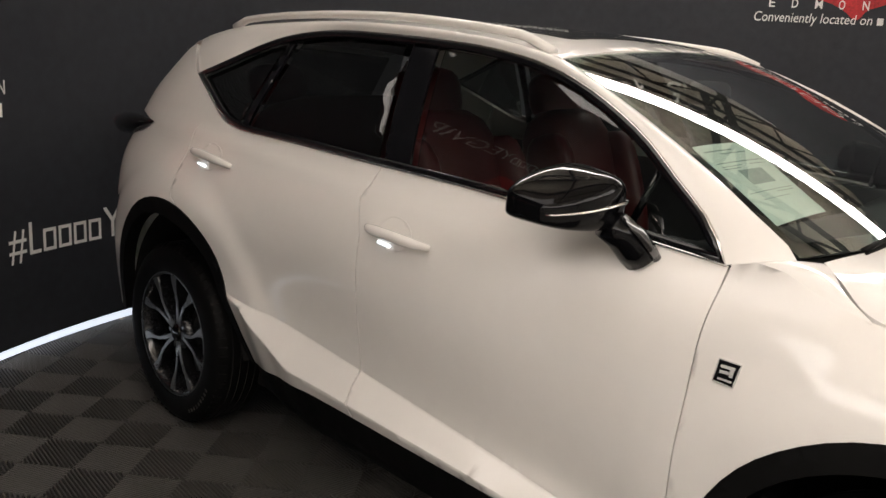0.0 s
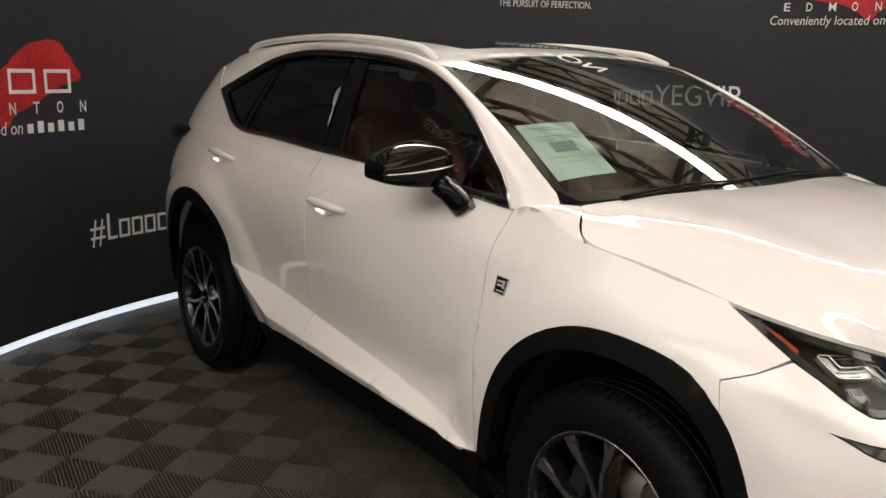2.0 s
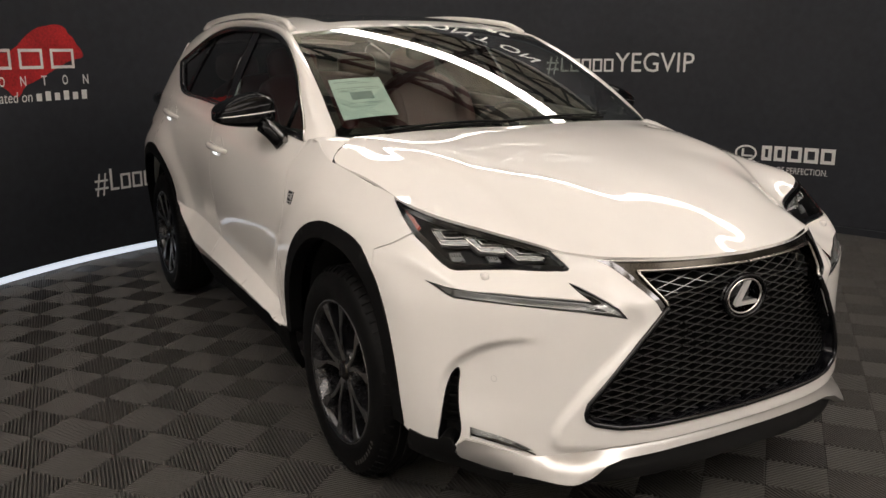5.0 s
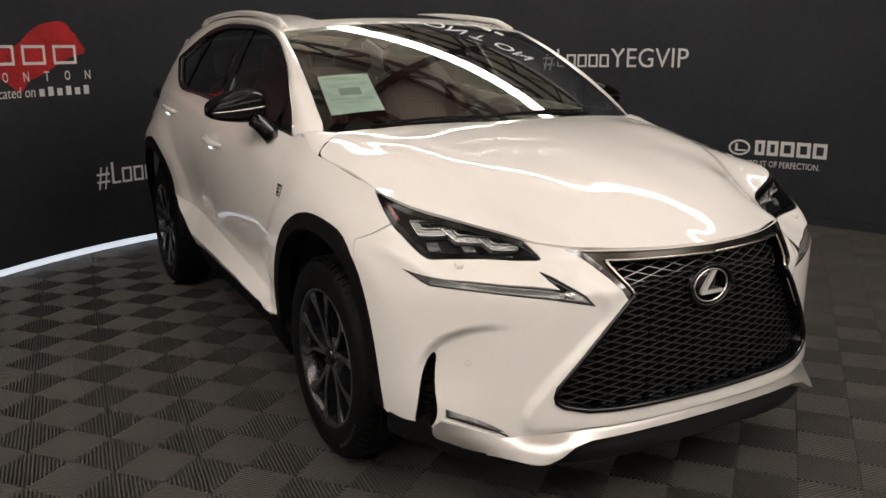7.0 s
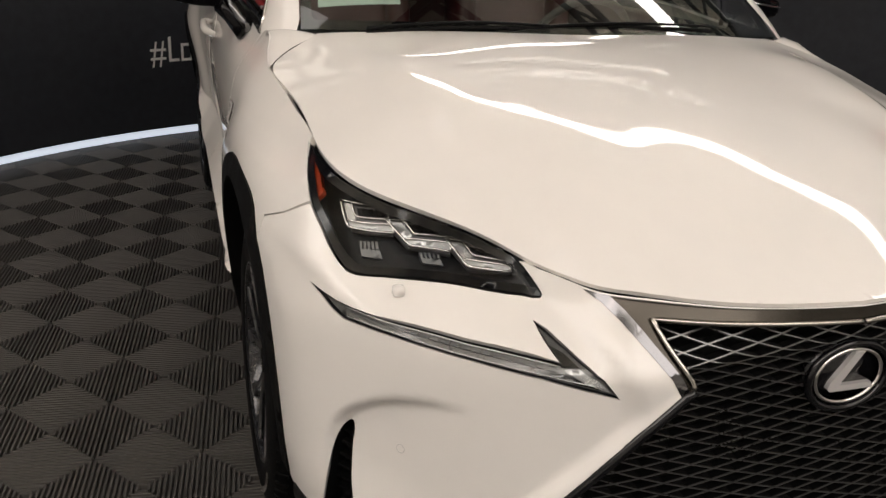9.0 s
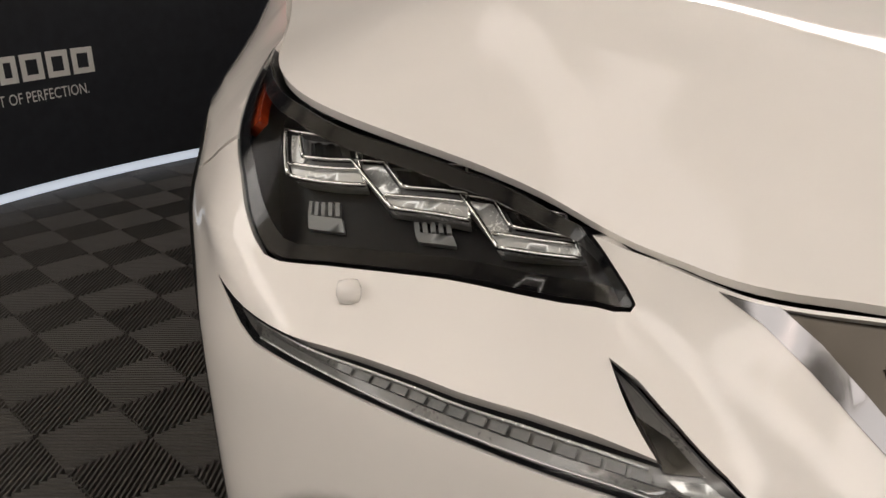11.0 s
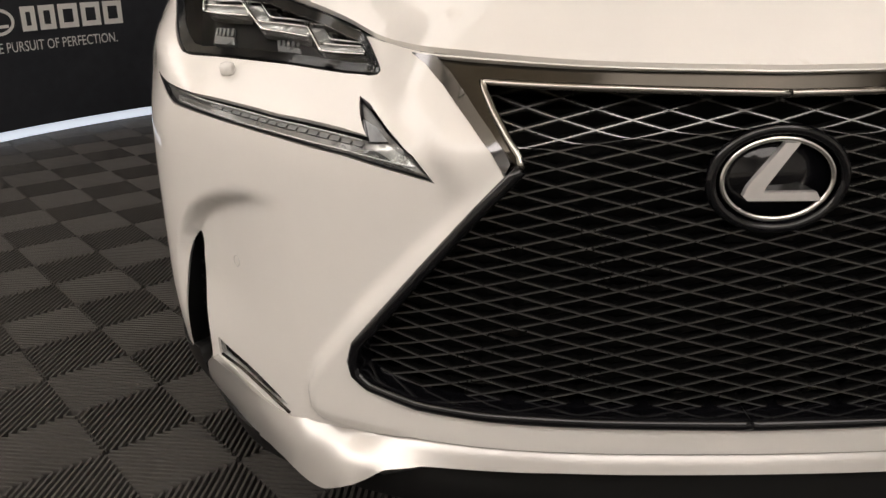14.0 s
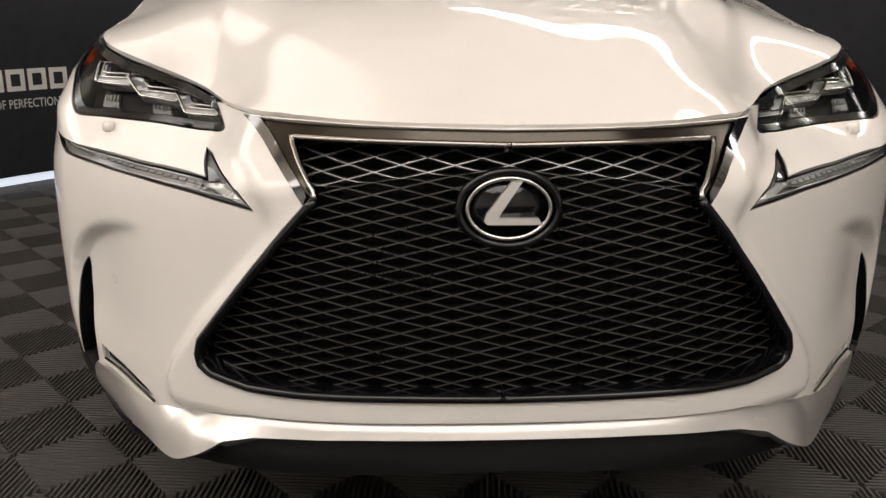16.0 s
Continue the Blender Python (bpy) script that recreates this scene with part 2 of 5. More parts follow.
def tube(path, r, n=8, closed=False, flat=1.0, up=(0, 0, 1)):
    """A round or flattened bar along a path."""
    p = np.asarray(path, float)
    d = (np.roll(p, -1, 0) - np.roll(p, 1, 0)) if closed else np.gradient(p, axis=0)
    d /= np.maximum(np.linalg.norm(d, axis=1, keepdims=True), 1e-9)
    s = np.cross(d, up)
    s /= np.maximum(np.linalg.norm(s, axis=1, keepdims=True), 1e-9)
    w = np.cross(s, d)
    r = np.broadcast_to(np.asarray(r, float), (len(p),))
    k = np.linspace(0, 2 * np.pi, n, endpoint=False)
    v = (p[:, None] + (s[:, None] * np.cos(k)[None, :, None] + w[:, None] * np.sin(k)[None, :, None] * flat) * r[:, None, None]).reshape(-1, 3)
    m, faces = len(p), []
    for i in range(m if closed else m - 1):
        for j in range(n):
            faces.append((i * n + j, i * n + (j + 1) % n, (i + 1) % m * n + (j + 1) % n, (i + 1) % m * n + j))
    if not closed:
        faces += [tuple(range(n))[::-1], tuple((m - 1) * n + j for j in range(n))]
    return v, faces


def block(size, m=None, bevel=.0):
    """A box with softened edges, centred on the pose m."""
    bm = bmesh.new()
    bmesh.ops.create_cube(bm, size=1)
    bmesh.ops.scale(bm, vec=size, verts=bm.verts)
    if bevel:
        bmesh.ops.bevel(bm, geom=bm.edges[:], offset=bevel, segments=2, affect="EDGES", profile=.6)
    if m:
        bmesh.ops.transform(bm, matrix=m, verts=bm.verts)
    bm.verts.index_update()
    out = [tuple(v.co) for v in bm.verts], [tuple(v.index for v in f.verts) for f in bm.faces]
    bm.free()
    return out


def lathe(rows, n=48):
    """A turned body round the y axis from rows of (radius, y)."""
    q = np.array(rows, float)
    k = np.linspace(0, 2 * np.pi, n, endpoint=False)
    v = np.stack([q[:, 0, None] * np.cos(k), np.broadcast_to(q[:, 1, None], (len(q), n)), q[:, 0, None] * np.sin(k)], -1).reshape(-1, 3)
    f = [(i * n + j, (i + 1) * n + j, (i + 1) * n + (j + 1) % n, i * n + (j + 1) % n) for i in range(len(q) - 1) for j in range(n)]
    return v, f

# ---- the room ----
CX, CY, R = .926, .571, 3.72      # middle and radius of the round backdrop
WALL_TOP = 3.85


def ring(r0, r1, z0, z1, a0=0, a1=360, n=160):
    """A curved slab between two radii, two heights and two bearings."""
    k = np.radians(np.linspace(a0, a1, n))
    rows = [(r0, z0), (r0, z1), (r1, z1), (r1, z0)]
    v = np.concatenate([np.stack([CX + r * np.cos(k), CY + r * np.sin(k), np.full(n, z)], 1) for r, z in rows])
    f = [(i * n + j, i * n + j + 1, (i + 1) % 4 * n + j + 1, (i + 1) % 4 * n + j) for i in range(4) for j in range(n - 1)]
    f = [q[::-1] for q in f]
    if a1 - a0 < 360:
        f += [(0, n, 2 * n, 3 * n), (4 * n - 1, 3 * n - 1, 2 * n - 1, n - 1)]
    return v, f


backdrop = sharp(part("wall_backdrop", *ring(R, R + .03, .058, WALL_TOP, 58, 258), VINYL), 40)
tagged(backdrop, "round black printed vinyl backdrop wall with white lettering", "wall", kind="structure")
base_board = sharp(part("wall_base", *ring(R, R + .03, 0, .055, 58, 160), VINYL), 40)
tagged(base_board, "black foot of the round backdrop, down to the floor", "wall", kind="structure")
base_end = sharp(part("wall_base_end", *ring(R, R + .03, 0, .055, 252, 258), VINYL), 40)
tagged(base_end, "black foot of the round backdrop, down to the floor", "wall", kind="structure")
strip = empty("led_strip_light", "bluish-white LED strip glowing along the foot of the backdrop", "strip light")
sharp(part("diffuser", *ring(R + .035, R + .05, .004, .056, 161, 251), LED, strip), 40)
part("channel", *ring(R + .052, R + .075, .0, .085, 161, 251), HOUSING, strip)

TURN = 38.7        # the hall stands at this angle to the car
ax = Matrix.Rotation(radians(TURN), 4, "Z")
hall = Matrix.Translation((2.0, 0, 0)) @ ax
slab = part("floor", *block((16, 16, .06), hall @ pose(0, 0, -.052)), SLAB, smooth=False)
tagged(slab, "dark concrete floor slab under the ribbed plastic tiles", "floor", kind="structure")
roof_deck = part("ceiling", *block((16, 16, .1), hall @ pose(0, 0, HALL_Z + .05)), DECK, smooth=False)
tagged(roof_deck, "beige metal roof deck high above the booth", "ceiling", kind="structure")
for n, (x, y, w, d) in enumerate(((8.1, 0, .2, 16.4), (-8.1, 0, .2, 16.4), (0, 8.1, 16, .2), (0, -8.1, 16, .2))):
    wall = part("wall_hall_%d" % (n + 1), *block((w, d, HALL_Z + .06), hall @ pose(x, y, HALL_Z / 2 - .03)), HALLWALL, smooth=False)
    tagged(wall, "plain light wall of the hall round the booth", "wall", kind="structure")

# steel trusses and strip lights run at one angle under the deck
def truss(off, turn=90):
    t = empty("roof_truss", "dark steel lattice roof truss under the deck", "truss", group="roof trusses")
    m = hall @ Matrix.Rotation(radians(turn), 4, "Z") @ Matrix.Translation((0, off, 0))
    part("top_chord", *block((15.5, .10, .10), m @ pose(0, 0, HALL_Z - .12)), TRUSS, t, smooth=False)
    part("bottom_chord", *block((15.5, .10, .10), m @ pose(0, 0, HALL_Z - .72)), TRUSS, t, smooth=False)
    for i in range(-12, 12):
        part("diagonal", *block((.86, .05, .05), m @ pose(i * .62 + .31, 0, HALL_Z - .42, 0, 44 if i % 2 else -44, 0)), TRUSS, t, smooth=False)


for off in (-5.0, -1.6, 1.8, 5.2):
    truss(off)
for off in (6.9, 5.6, 3.7, 2.0, .3, -1.4):
    truss(off, 0)


def lamp(off, along_by, length, width, z, mat, label):
    """A hung batten lamp or an added fill light: off across and along_by along the hall's angle."""
    d, n = Vector((math.cos(radians(TURN)), math.sin(radians(TURN)), 0)), Vector((-math.sin(radians(TURN)), math.cos(radians(TURN)), 0))
    p = n * off + d * along_by
    t = empty("ceiling_light", label, "ceiling light", group="hall lights")
    m = Matrix.Translation((p.x, p.y, z)) @ ax
    part("housing", *block((length - .1, width * .45, .06), m @ pose(0, 0, .047), .008), HOUSING, t, smooth=False)
    part("diffuser", *block((length - .02, width, .03), m @ pose(0, 0, 0), .008), mat, t, smooth=False)
    for k in (-.4, .4):
        part("hanger", *tube([m @ Vector((k * length, 0, .07)), m @ Vector((k * length, 0, HALL_Z - z))], .006, 6), TRUSS, t)


for off, by, length, wide in LAMPS:
    lamp(off, by, length, wide, LAMP_Z, TUBE, "long white batten ceiling light with a warm diffuser")
# one more added fill light, unseen, to lift the dark rear quarter
lamp(-1.7, -3.4, 5.0, 2.6, 5.3, DIMFILL, "broad dimmed square ceiling light with a soft diffuser")
# added fill lights, out of view, that brighten the nose and flank
for i, (off, by) in enumerate(FILLS):
    lamp(off, by, 4.0, 2.3, FILL_Z + .08 * i, SOFTFILL, "broad square ceiling light with a soft diffuser")


# ---- car body ----
def sm(a, b, v):
    """Smooth step of v from a to b."""
    k = np.clip((np.asarray(v, float) - a) / (b - a), 0, 1)
    return k * k * (3 - 2 * k)


def bump(v, c, w):
    """A soft hill of half width w round c."""
    return np.exp(-((np.asarray(v, float) - c) / w) ** 2)


class Curve:
    """A natural cubic spline through rows of numbers, over the first column or over the chord length."""

    def __init__(self, rows, over=None):
        p = np.array(rows, float)
        if over == "chord":
            t = np.r_[0, np.cumsum(np.linalg.norm(np.diff(p, axis=0), axis=1))]
        else:
            t, p = p[:, 0], p[:, 1:]
        self.t, self.p, n = t, p, len(t)
        h = np.diff(t)
        a, r = np.eye(n), np.zeros((n, p.shape[1]))
        for i in range(1, n - 1):
            a[i, i - 1:i + 2] = h[i - 1], 2 * (h[i - 1] + h[i]), h[i]
            r[i] = 6 * ((p[i + 1] - p[i]) / h[i] - (p[i] - p[i - 1]) / h[i - 1])
        self.m = np.linalg.solve(a, r)

    def __call__(self, v):
        v = np.clip(np.asarray(v, float), self.t[0], self.t[-1])
        i = np.clip(np.searchsorted(self.t, v, side="right") - 1, 0, len(self.t) - 2)
        h, a, b = (self.t[i + 1] - self.t[i])[..., None], (self.t[i + 1] - v)[..., None], (v - self.t[i])[..., None]
        p, m = self.p, self.m
        return (m[i] * a**3 + m[i + 1] * b**3) / (6 * h) + (p[i] / h - m[i] * h / 6) * a + (p[i + 1] / h - m[i + 1] * h / 6) * b


def lin(rows, v):
    """A line through the rows, with its corners eased."""
    p = np.array(rows, float)
    h = .04 * np.ptp(p[:, 0])
    v = np.asarray(v, float)
    return sum(np.interp(v + h * k, p[:, 0], p[:, 1]) for k in (-1, -.5, 0, .5, 1)) / 5


# the plan of the body at its waist: x forward, s outward, from the nose round to the tail
PLAN = Curve([(2.262, 0), (2.255, .2), (2.225, .40), (2.15, .575), (2.04, .725), (1.91, .825), (1.70, .892), (1.33, .912), (0.85, .918),
              (0, .915), (-.6, .912), (-1.33, .915), (-1.75, .875), (-2.03, .77), (-2.17, .60), (-2.24, .35), (-2.26, 0)], "chord")
_a = np.linspace(0, PLAN.t[-1], 1500)
_c = PLAN(_a)


def along(x=None, s=None):
    """The length along the plan at which it has that x (on the side) or that s (on the nose)."""
    if s is not None:
        k = _a < 0.95
        return np.interp(s, _c[k, 1], _a[k])
    return np.interp(-np.asarray(x, float), -_c[:, 0], _a)


WAIST = Curve([(.18, -.10), (.27, -.045), (.35, -.034), (.45, -.024), (.6, -.010), (.75, -.002), (.9, -.002), (.98, -.014), (1.05, -.036),
               (1.10, -.060), (1.17, -.088), (1.25, -.122), (1.4, -.205), (1.54, -.295), (1.7, -.42)])


def side_off(x, z):
    d = WAIST(z)[..., 0]
    d = d - .030 * sm(.2, .95, x) * sm(.98, 1.12, z) - .072 * sm(1.05, 1.55, x) * sm(.90, 1.03, z)
    zc = lin([(-1.1, .672), (-.82, .624), (-.42, .568), (0, .520), (.33, .479), (.6, .436), (.9, .39)], x)   # the rising crease of the sill
    zl = np.interp(x, [-1.1, -.82, -.67, -.50, -.20, .3, .9], [.66, .612, .535, .468, .455, .432, .385])
    low = np.clip((zc - z) / np.maximum(zc - zl, .012), 0, 1)
    on = sm(-1.2, -.92, x) * (1 - sm(.55, .95, x))
    d = d + on * (.072 * low * sm(-.95, -.5, x) - .030 * bump(np.maximum(z - zc, 0), 0, .20) - .30 * np.maximum(zl - z, 0))
    rf, rr = np.hypot(x - 1.33, z - .36), np.hypot(x + 1.33, z - .36)
    d = d + .018 * (1 - sm(.44, .80, rf)) * (1 - sm(.8, 1.0, z)) + .026 * (1 - sm(.45, .95, rr)) * (1 - sm(.85, 1.1, z))
    d = d + .018 * (1 - sm(.57, .68, rf)) + .020 * (1 - sm(.60, .72, rr))     # flares round the wheels
    d = d - .010 * bump(x, -.62, .40) * bump(z, .80, .24)
    zs = np.interp(x, [-1.8, -1.15, -.71, -.34, -.11, .18, .5], [1.199, 1.166, 1.122, 1.097, 1.087, 1.077, 1.07])   # the shoulder line
    d = d + .007 * np.maximum(1 - np.abs(z - zs) / np.where(z > zs, .030, .085), 0) * sm(-1.9, -1.6, x) * (1 - sm(.05, .45, x))
    return d


NOSE_SLOPE = Curve([(0, .5), (.2, .62), (.31, .80), (.40, .95), (.465, 1.15), (.52, 1.70), (.57, 2.15), (.65, 2.15), (.765, 1.85), (.846, 1.25), (.9, .9), (1, .6)])
NOSE_KNEE = Curve([(0, .80), (.2, .783), (.31, .772), (.40, .764), (.485, .758), (.56, .762), (.65, .768), (.74, .782), (.80, .812), (.846, .842), (.9, .862), (1, .87)])


NOSE_EASE = Curve([(0, 0), (.2, 0), (.31, 0), (.40, .15), (.465, .6), (.52, 1.30), (.57, 1.70), (.65, 1.3), (.765, .55), (.846, .10), (.9, 0), (1, 0)])


def nose_off(s, z):
    """How far the nose stands out of the plan: it leans back over the lamps, and tucks in below."""
    slope = NOSE_SLOPE(s)[..., 0]
    up = z - NOSE_KNEE(s)[..., 0]
    over = z - .835
    d = -slope * (up + np.sqrt(up**2 + .008**2)) / 2 + NOSE_EASE(s)[..., 0] * (over + np.sqrt(over**2 + .012**2)) / 2
    d = d - .09 * np.clip((.31 - z) / .15, 0, 1) ** 1.5
    d = d - .03 * sm(.45, .2, z) * sm(.60, .85, s)
    return d


def near(a, z, rows):
    """The distance to a broken line."""
    q = np.array(rows, float)
    best = np.full(np.shape(a), 9.)
    for (x0, y0), (x1, y1) in zip(q[:-1], q[1:]):
        dx, dy = x1 - x0, y1 - y0
        k = np.clip(((a - x0) * dx + (z - y0) * dy) / (dx * dx + dy * dy), 0, 1)
        best = np.minimum(best, np.hypot(a - x0 - k * dx, z - y0 - k * dy))
    return best


COLLAR = [(.342, .751), (.431, .649), (.541, .529), (.612, .435), (.630, .390), (.625, .355), (.60, .32)]
VALLEY = [(.640, .868), (.595, .824), (.501, .800), (.440, .768), (.414, .722), (.407, .702), (.412, .672)]


def within(a, z, rows, close):
    """How far a point lies behind the broken line, on the side that close() names."""
    d = near(a, z, rows)
    q = np.stack([np.ravel(a), np.ravel(z)], 1)
    return np.where(inside(q, rows + close).reshape(np.shape(d)), d, -d)


def nose_folds(a, z):
    """The folds of the bumper: a raised collar round the grille, a broad ridge along the chrome, a scoop beside the air slot."""
    collar = sm(.325, .362, z) * sm(-.004, .022, within(a, z, COLLAR, [(0, .25), (-.1, .25), (-.1, .76), (.330, .760)]))
    ridge = sm(-.006, .036, within(a, z, VALLEY, [(.30, .66), (-.2, .66), (-.2, .92), (.64, .92)]))
    d = .021 * (collar ** 4 + .45 * ridge ** 4 + 1e-9) ** .25
    rim = np.interp(a, [.55, .666, .728, .774, .80, .839, .876, .90, .922, .945], [.682, .667, .662, .653, .646, .631, .609, .587, .558, .50]) - z
    d = d - .024 * sm(-.007, .016, rim) * sm(.62, .85, a) * (1 - sm(.90, .955, a)) * (.35 + .65 * sm(.36, .50, z))
    return d


def body(a, z, folds=1):
    """The painted skin of the car: a runs along the plan, positive on the right-hand side."""
    a, z = np.broadcast_arrays(np.asarray(a, float), np.asarray(z, float))
    m = np.abs(a)
    c, e = PLAN(m), PLAN(np.minimum(m + .01, PLAN.t[-1])) - PLAN(np.maximum(m - .01, 0))
    e = e / np.linalg.norm(e, axis=-1, keepdims=True)
    w, tail = sm(.86, 1.35, m), sm(-1.5, -2.0, c[..., 0])
    d = (1 - w) * (nose_off(c[..., 1], z) + folds * nose_folds(m, z)) + w * side_off(c[..., 0], z)
    d = d - tail * (.025 * np.clip((z - .95) / .4, 0, 2) ** 1.5 )
    d = d + .021 * bump(m, 1.0, .14) * (1 - .7 * sm(.72, .84, z)) - .012 * bump(m, 1.28, .13) * sm(.80, .88, z)     # the full corner of the bumper, the slim wing over it
    nx, ns = e[..., 1], -e[..., 0]
    return np.stack([c[..., 0] + nx * d, -np.sign(a + 1e-12) * (c[..., 1] + ns * d), z], -1)


car = empty("car", "pearl-white sport utility car with black mesh grille parked on ribbed tiles", "car")
BOTH = (1, -1)


def ax_(x):
    return float(along(x=x))


def xz(rows):
    """A polygon on the flank from (x, z) to the skin's own measure."""
    return [(ax_(x), z) for x, z in rows]


FARCH = [(.872, .392), (.882, .44), (.908, .54), (.952, .655), (1.025, .757), (1.12, .830), (1.22, .874), (1.34, .893), (1.46, .888), (1.57, .862), (1.655, .800), (1.712, .70), (1.75, .56), (1.768, .44), (1.775, .345)]
RARCH = [(-.842, .375), (-.865, .46), (-.893, .59), (-.94, .74), (-1.04, .845), (-1.18, .902), (-1.33, .915), (-1.46, .89), (-1.60, .80), (-1.70, .69), (-1.77, .54), (-1.80, .36)]
FA, RA = Curve(FARCH, "chord"), Curve(RARCH, "chord")
FARCH = FA(np.linspace(0, FA.t[-1], 34)).tolist()
RARCH = RA(np.linspace(0, RA.t[-1], 34)).tolist()

GRILLE_HALF = [(0, .840), (.19, .842), (.372, .842), (.352, .812), (.332, .786), (.316, .764), (.313, .750), (.36, .696), (.428, .612), (.528, .485), (.535, .458), (.531, .440), (.51, .426), (.44, .411), (.35, .407), (.19, .406), (0, .405)]
FRAME_TOP = [(0, .862), (.25, .8635), (.40, .8655), (.495, .8675), (.462, .857), (.427, .835), (.410, .822), (.381, .798), (.350, .768), (.340, .752), (.332, .738)]
DRL = [(1.0, .810), (.958, .795), (.93, .781), (.905, .772), (.80, .767), (.728, .762), (.664, .757), (.60, .750), (.55, .745), (.50, .736), (.46, .729), (.424, .7215), (.452, .752), (.478, .768), (.515, .785), (.550, .798), (.578, .805), (.553, .789), (.537, .779), (.523, .769), (.57, .773), (.626, .777), (.687, .780), (.756, .785), (.823, .791), (.885, .795), (.925, .798), (.96, .803)]
SLOT = [(.898, .568), (.917, .548), (.930, .505), (.937, .45), (.945, .395), (.958, .345), (.955, .318), (.93, .308), (.908, .322), (.890, .352), (.884, .385), (.890, .42), (.897, .46), (.898, .51), (.892, .548)]
FOG = [(.860, .390), (.82, .381), (.775, .373), (.738, .363), (.70, .349), (.675, .336), (.709, .329), (.79, .342), (.862, .354)]
LIGHT_LOW = [(1.088, .922), (1.03, .896), (.99, .874), (.955, .856), (.930, .8445), (.912, .841), (.872, .840), (.80, .835), (.72, .831), (.638, .827), (.588, .827), (.572, .830), (.569, .835), (.580, .845), (.612, .8665)]
LIGHT_TOP = [(.642, .8795), (.69, .889), (.814, .910), (.904, .934), (1.014, .961), (1.13, .980), (1.264, .993)]
HEADLIGHT = [(1.264, .993), (1.19, .966), (1.125, .940)] + LIGHT_LOW + LIGHT_TOP[:-1]


def mirror(half):
    """A closed outline from its right-hand half, given from one middle point to the other."""
    return half + [(-a, z) for a, z in half[::-1] if a > 1e-6]


frame_hole = FRAME_TOP + [q for q in GRILLE_HALF if q[1] < .747]
SEAM = [(ax_(1.66), float(np.interp(1.66, [q[0] for q in FARCH], [q[1] for q in FARCH])))]
bumper_half = ([(0, .3592), (.45, .3562), (.50, .346), (.54, .334), (.60, .315), (.64, .307), (.70, .306), (.80, .305), (.88, .300), (.945, .292), (1.02, .308), (1.098, .345)]
               + [(ax_(x), z) for x, z in FARCH[::-1] if x > 1.667] + [SEAM[0], (1.216, .8612), (1.151, .8872)] + LIGHT_LOW
               + [(.627, .8752), (.610, .8758), (.584, .8728), (.53, .8712), (.49, .8708), (.40, .8685), (.25, .8660), (0, .8650)])
bumper = panel("bumper", grown(mirror(bumper_half), -.0009), body, PAINT, car,
               [mirror(frame_hole)] + [[(s * a, z) for a, z in q] for q in (grown(DRL, .0015), rounded(SLOT, 2), FOG) for s in BOTH],
               .0115, .012, edge=.010, label="pearl-white front bumper with sharp creases")[0]

# upper flank: fender, doors, quarter panel
fender = panel("fender", grown([(ax_(x), z) for x, z in FARCH if x < 1.653] + [SEAM[0], (1.217, .862), (1.152, .888), (1.092, .925), (1.128, .9425), (1.19, .9685), (1.264, .996)]
               + xz([(1.585, 1.0035), (1.45, 1.0198), (1.3, 1.0458), (1.154, 1.0688), (1.06, 1.0948), (1.0, 1.118), (.94, 1.125), (.888, 1.112), (.885, 1.05), (.877, .95), (.872, .8), (.866, .6), (.862, .44), (.866, .394)]), -.0011),
               body, PAINT, car, (), .028, .016, sides=BOTH)
DLO_LOW = [(.876, 1.107), (.70, 1.123), (.45, 1.142), (.27, 1.155), (.0, 1.168), (-.21, 1.174), (-.5, 1.186), (-.79, 1.196), (-1.0, 1.208), (-1.09, 1.228), (-1.2, 1.275), (-1.30, 1.32), (-1.432, 1.374)]
DLO_TOP = [(.876, 1.107), (.818, 1.179), (.727, 1.248), (.625, 1.321), (.52, 1.380), (.415, 1.428), (.309, 1.466), (.198, 1.494), (.086, 1.513), (-.03, 1.527), (-.2, 1.540), (-.36, 1.548), (-.55, 1.555), (-.7, 1.556),
           (-.84, 1.546), (-.98, 1.524), (-1.12, 1.482), (-1.27, 1.427), (-1.432, 1.374)]
_sx = np.linspace(-1.05, .84, 60)
_zc = lin([(-1.1, .672), (-.82, .624), (-.42, .568), (0, .520), (.33, .479), (.6, .436), (.9, .39)], _sx)
_zl = np.interp(_sx, [-1.1, -.82, -.67, -.50, -.20, .3, .9], [.66, .612, .535, .468, .455, .432, .385])
CREASE = [xz(list(zip(r, z)) + list(zip(r[::-1], z[::-1] + .0001))) for r, z in ((_sx, _zc), (_sx, _zc - .006), (_sx, _zl))]
GAP_B = [(-.21, 1.172), (-.248, 1.077), (-.212, .97), (-.216, .653), (-.222, .5), (-.20, .408)]
GAP_C = [(-1.19, 1.268), (-1.265, 1.18), (-1.278, 1.05), (-1.245, .93), (-1.19, .905)]
front_door = panel("front_door", grown(xz([(.885, 1.1085)] + DLO_LOW[1:5] + GAP_B + [(.1, .401), (.43, .395), (.80, .391), (.862, .394), (.866, .6), (.872, .8), (.877, .95), (.885, 1.05)]), -.0018),
                   body, PAINT, car, (), .018, .016, sides=BOTH, lines=CREASE)
rear_door = panel("rear_door", grown(xz(GAP_B[::-1] + DLO_LOW[6:11] + GAP_C[1:] + [q for q in RARCH[::-1] if q[0] > -1.18] + [(-.6, .405), (-.43, .412)]), -.0018),
                  body, PAINT, car, (), .018, .016, sides=BOTH, lines=CREASE)
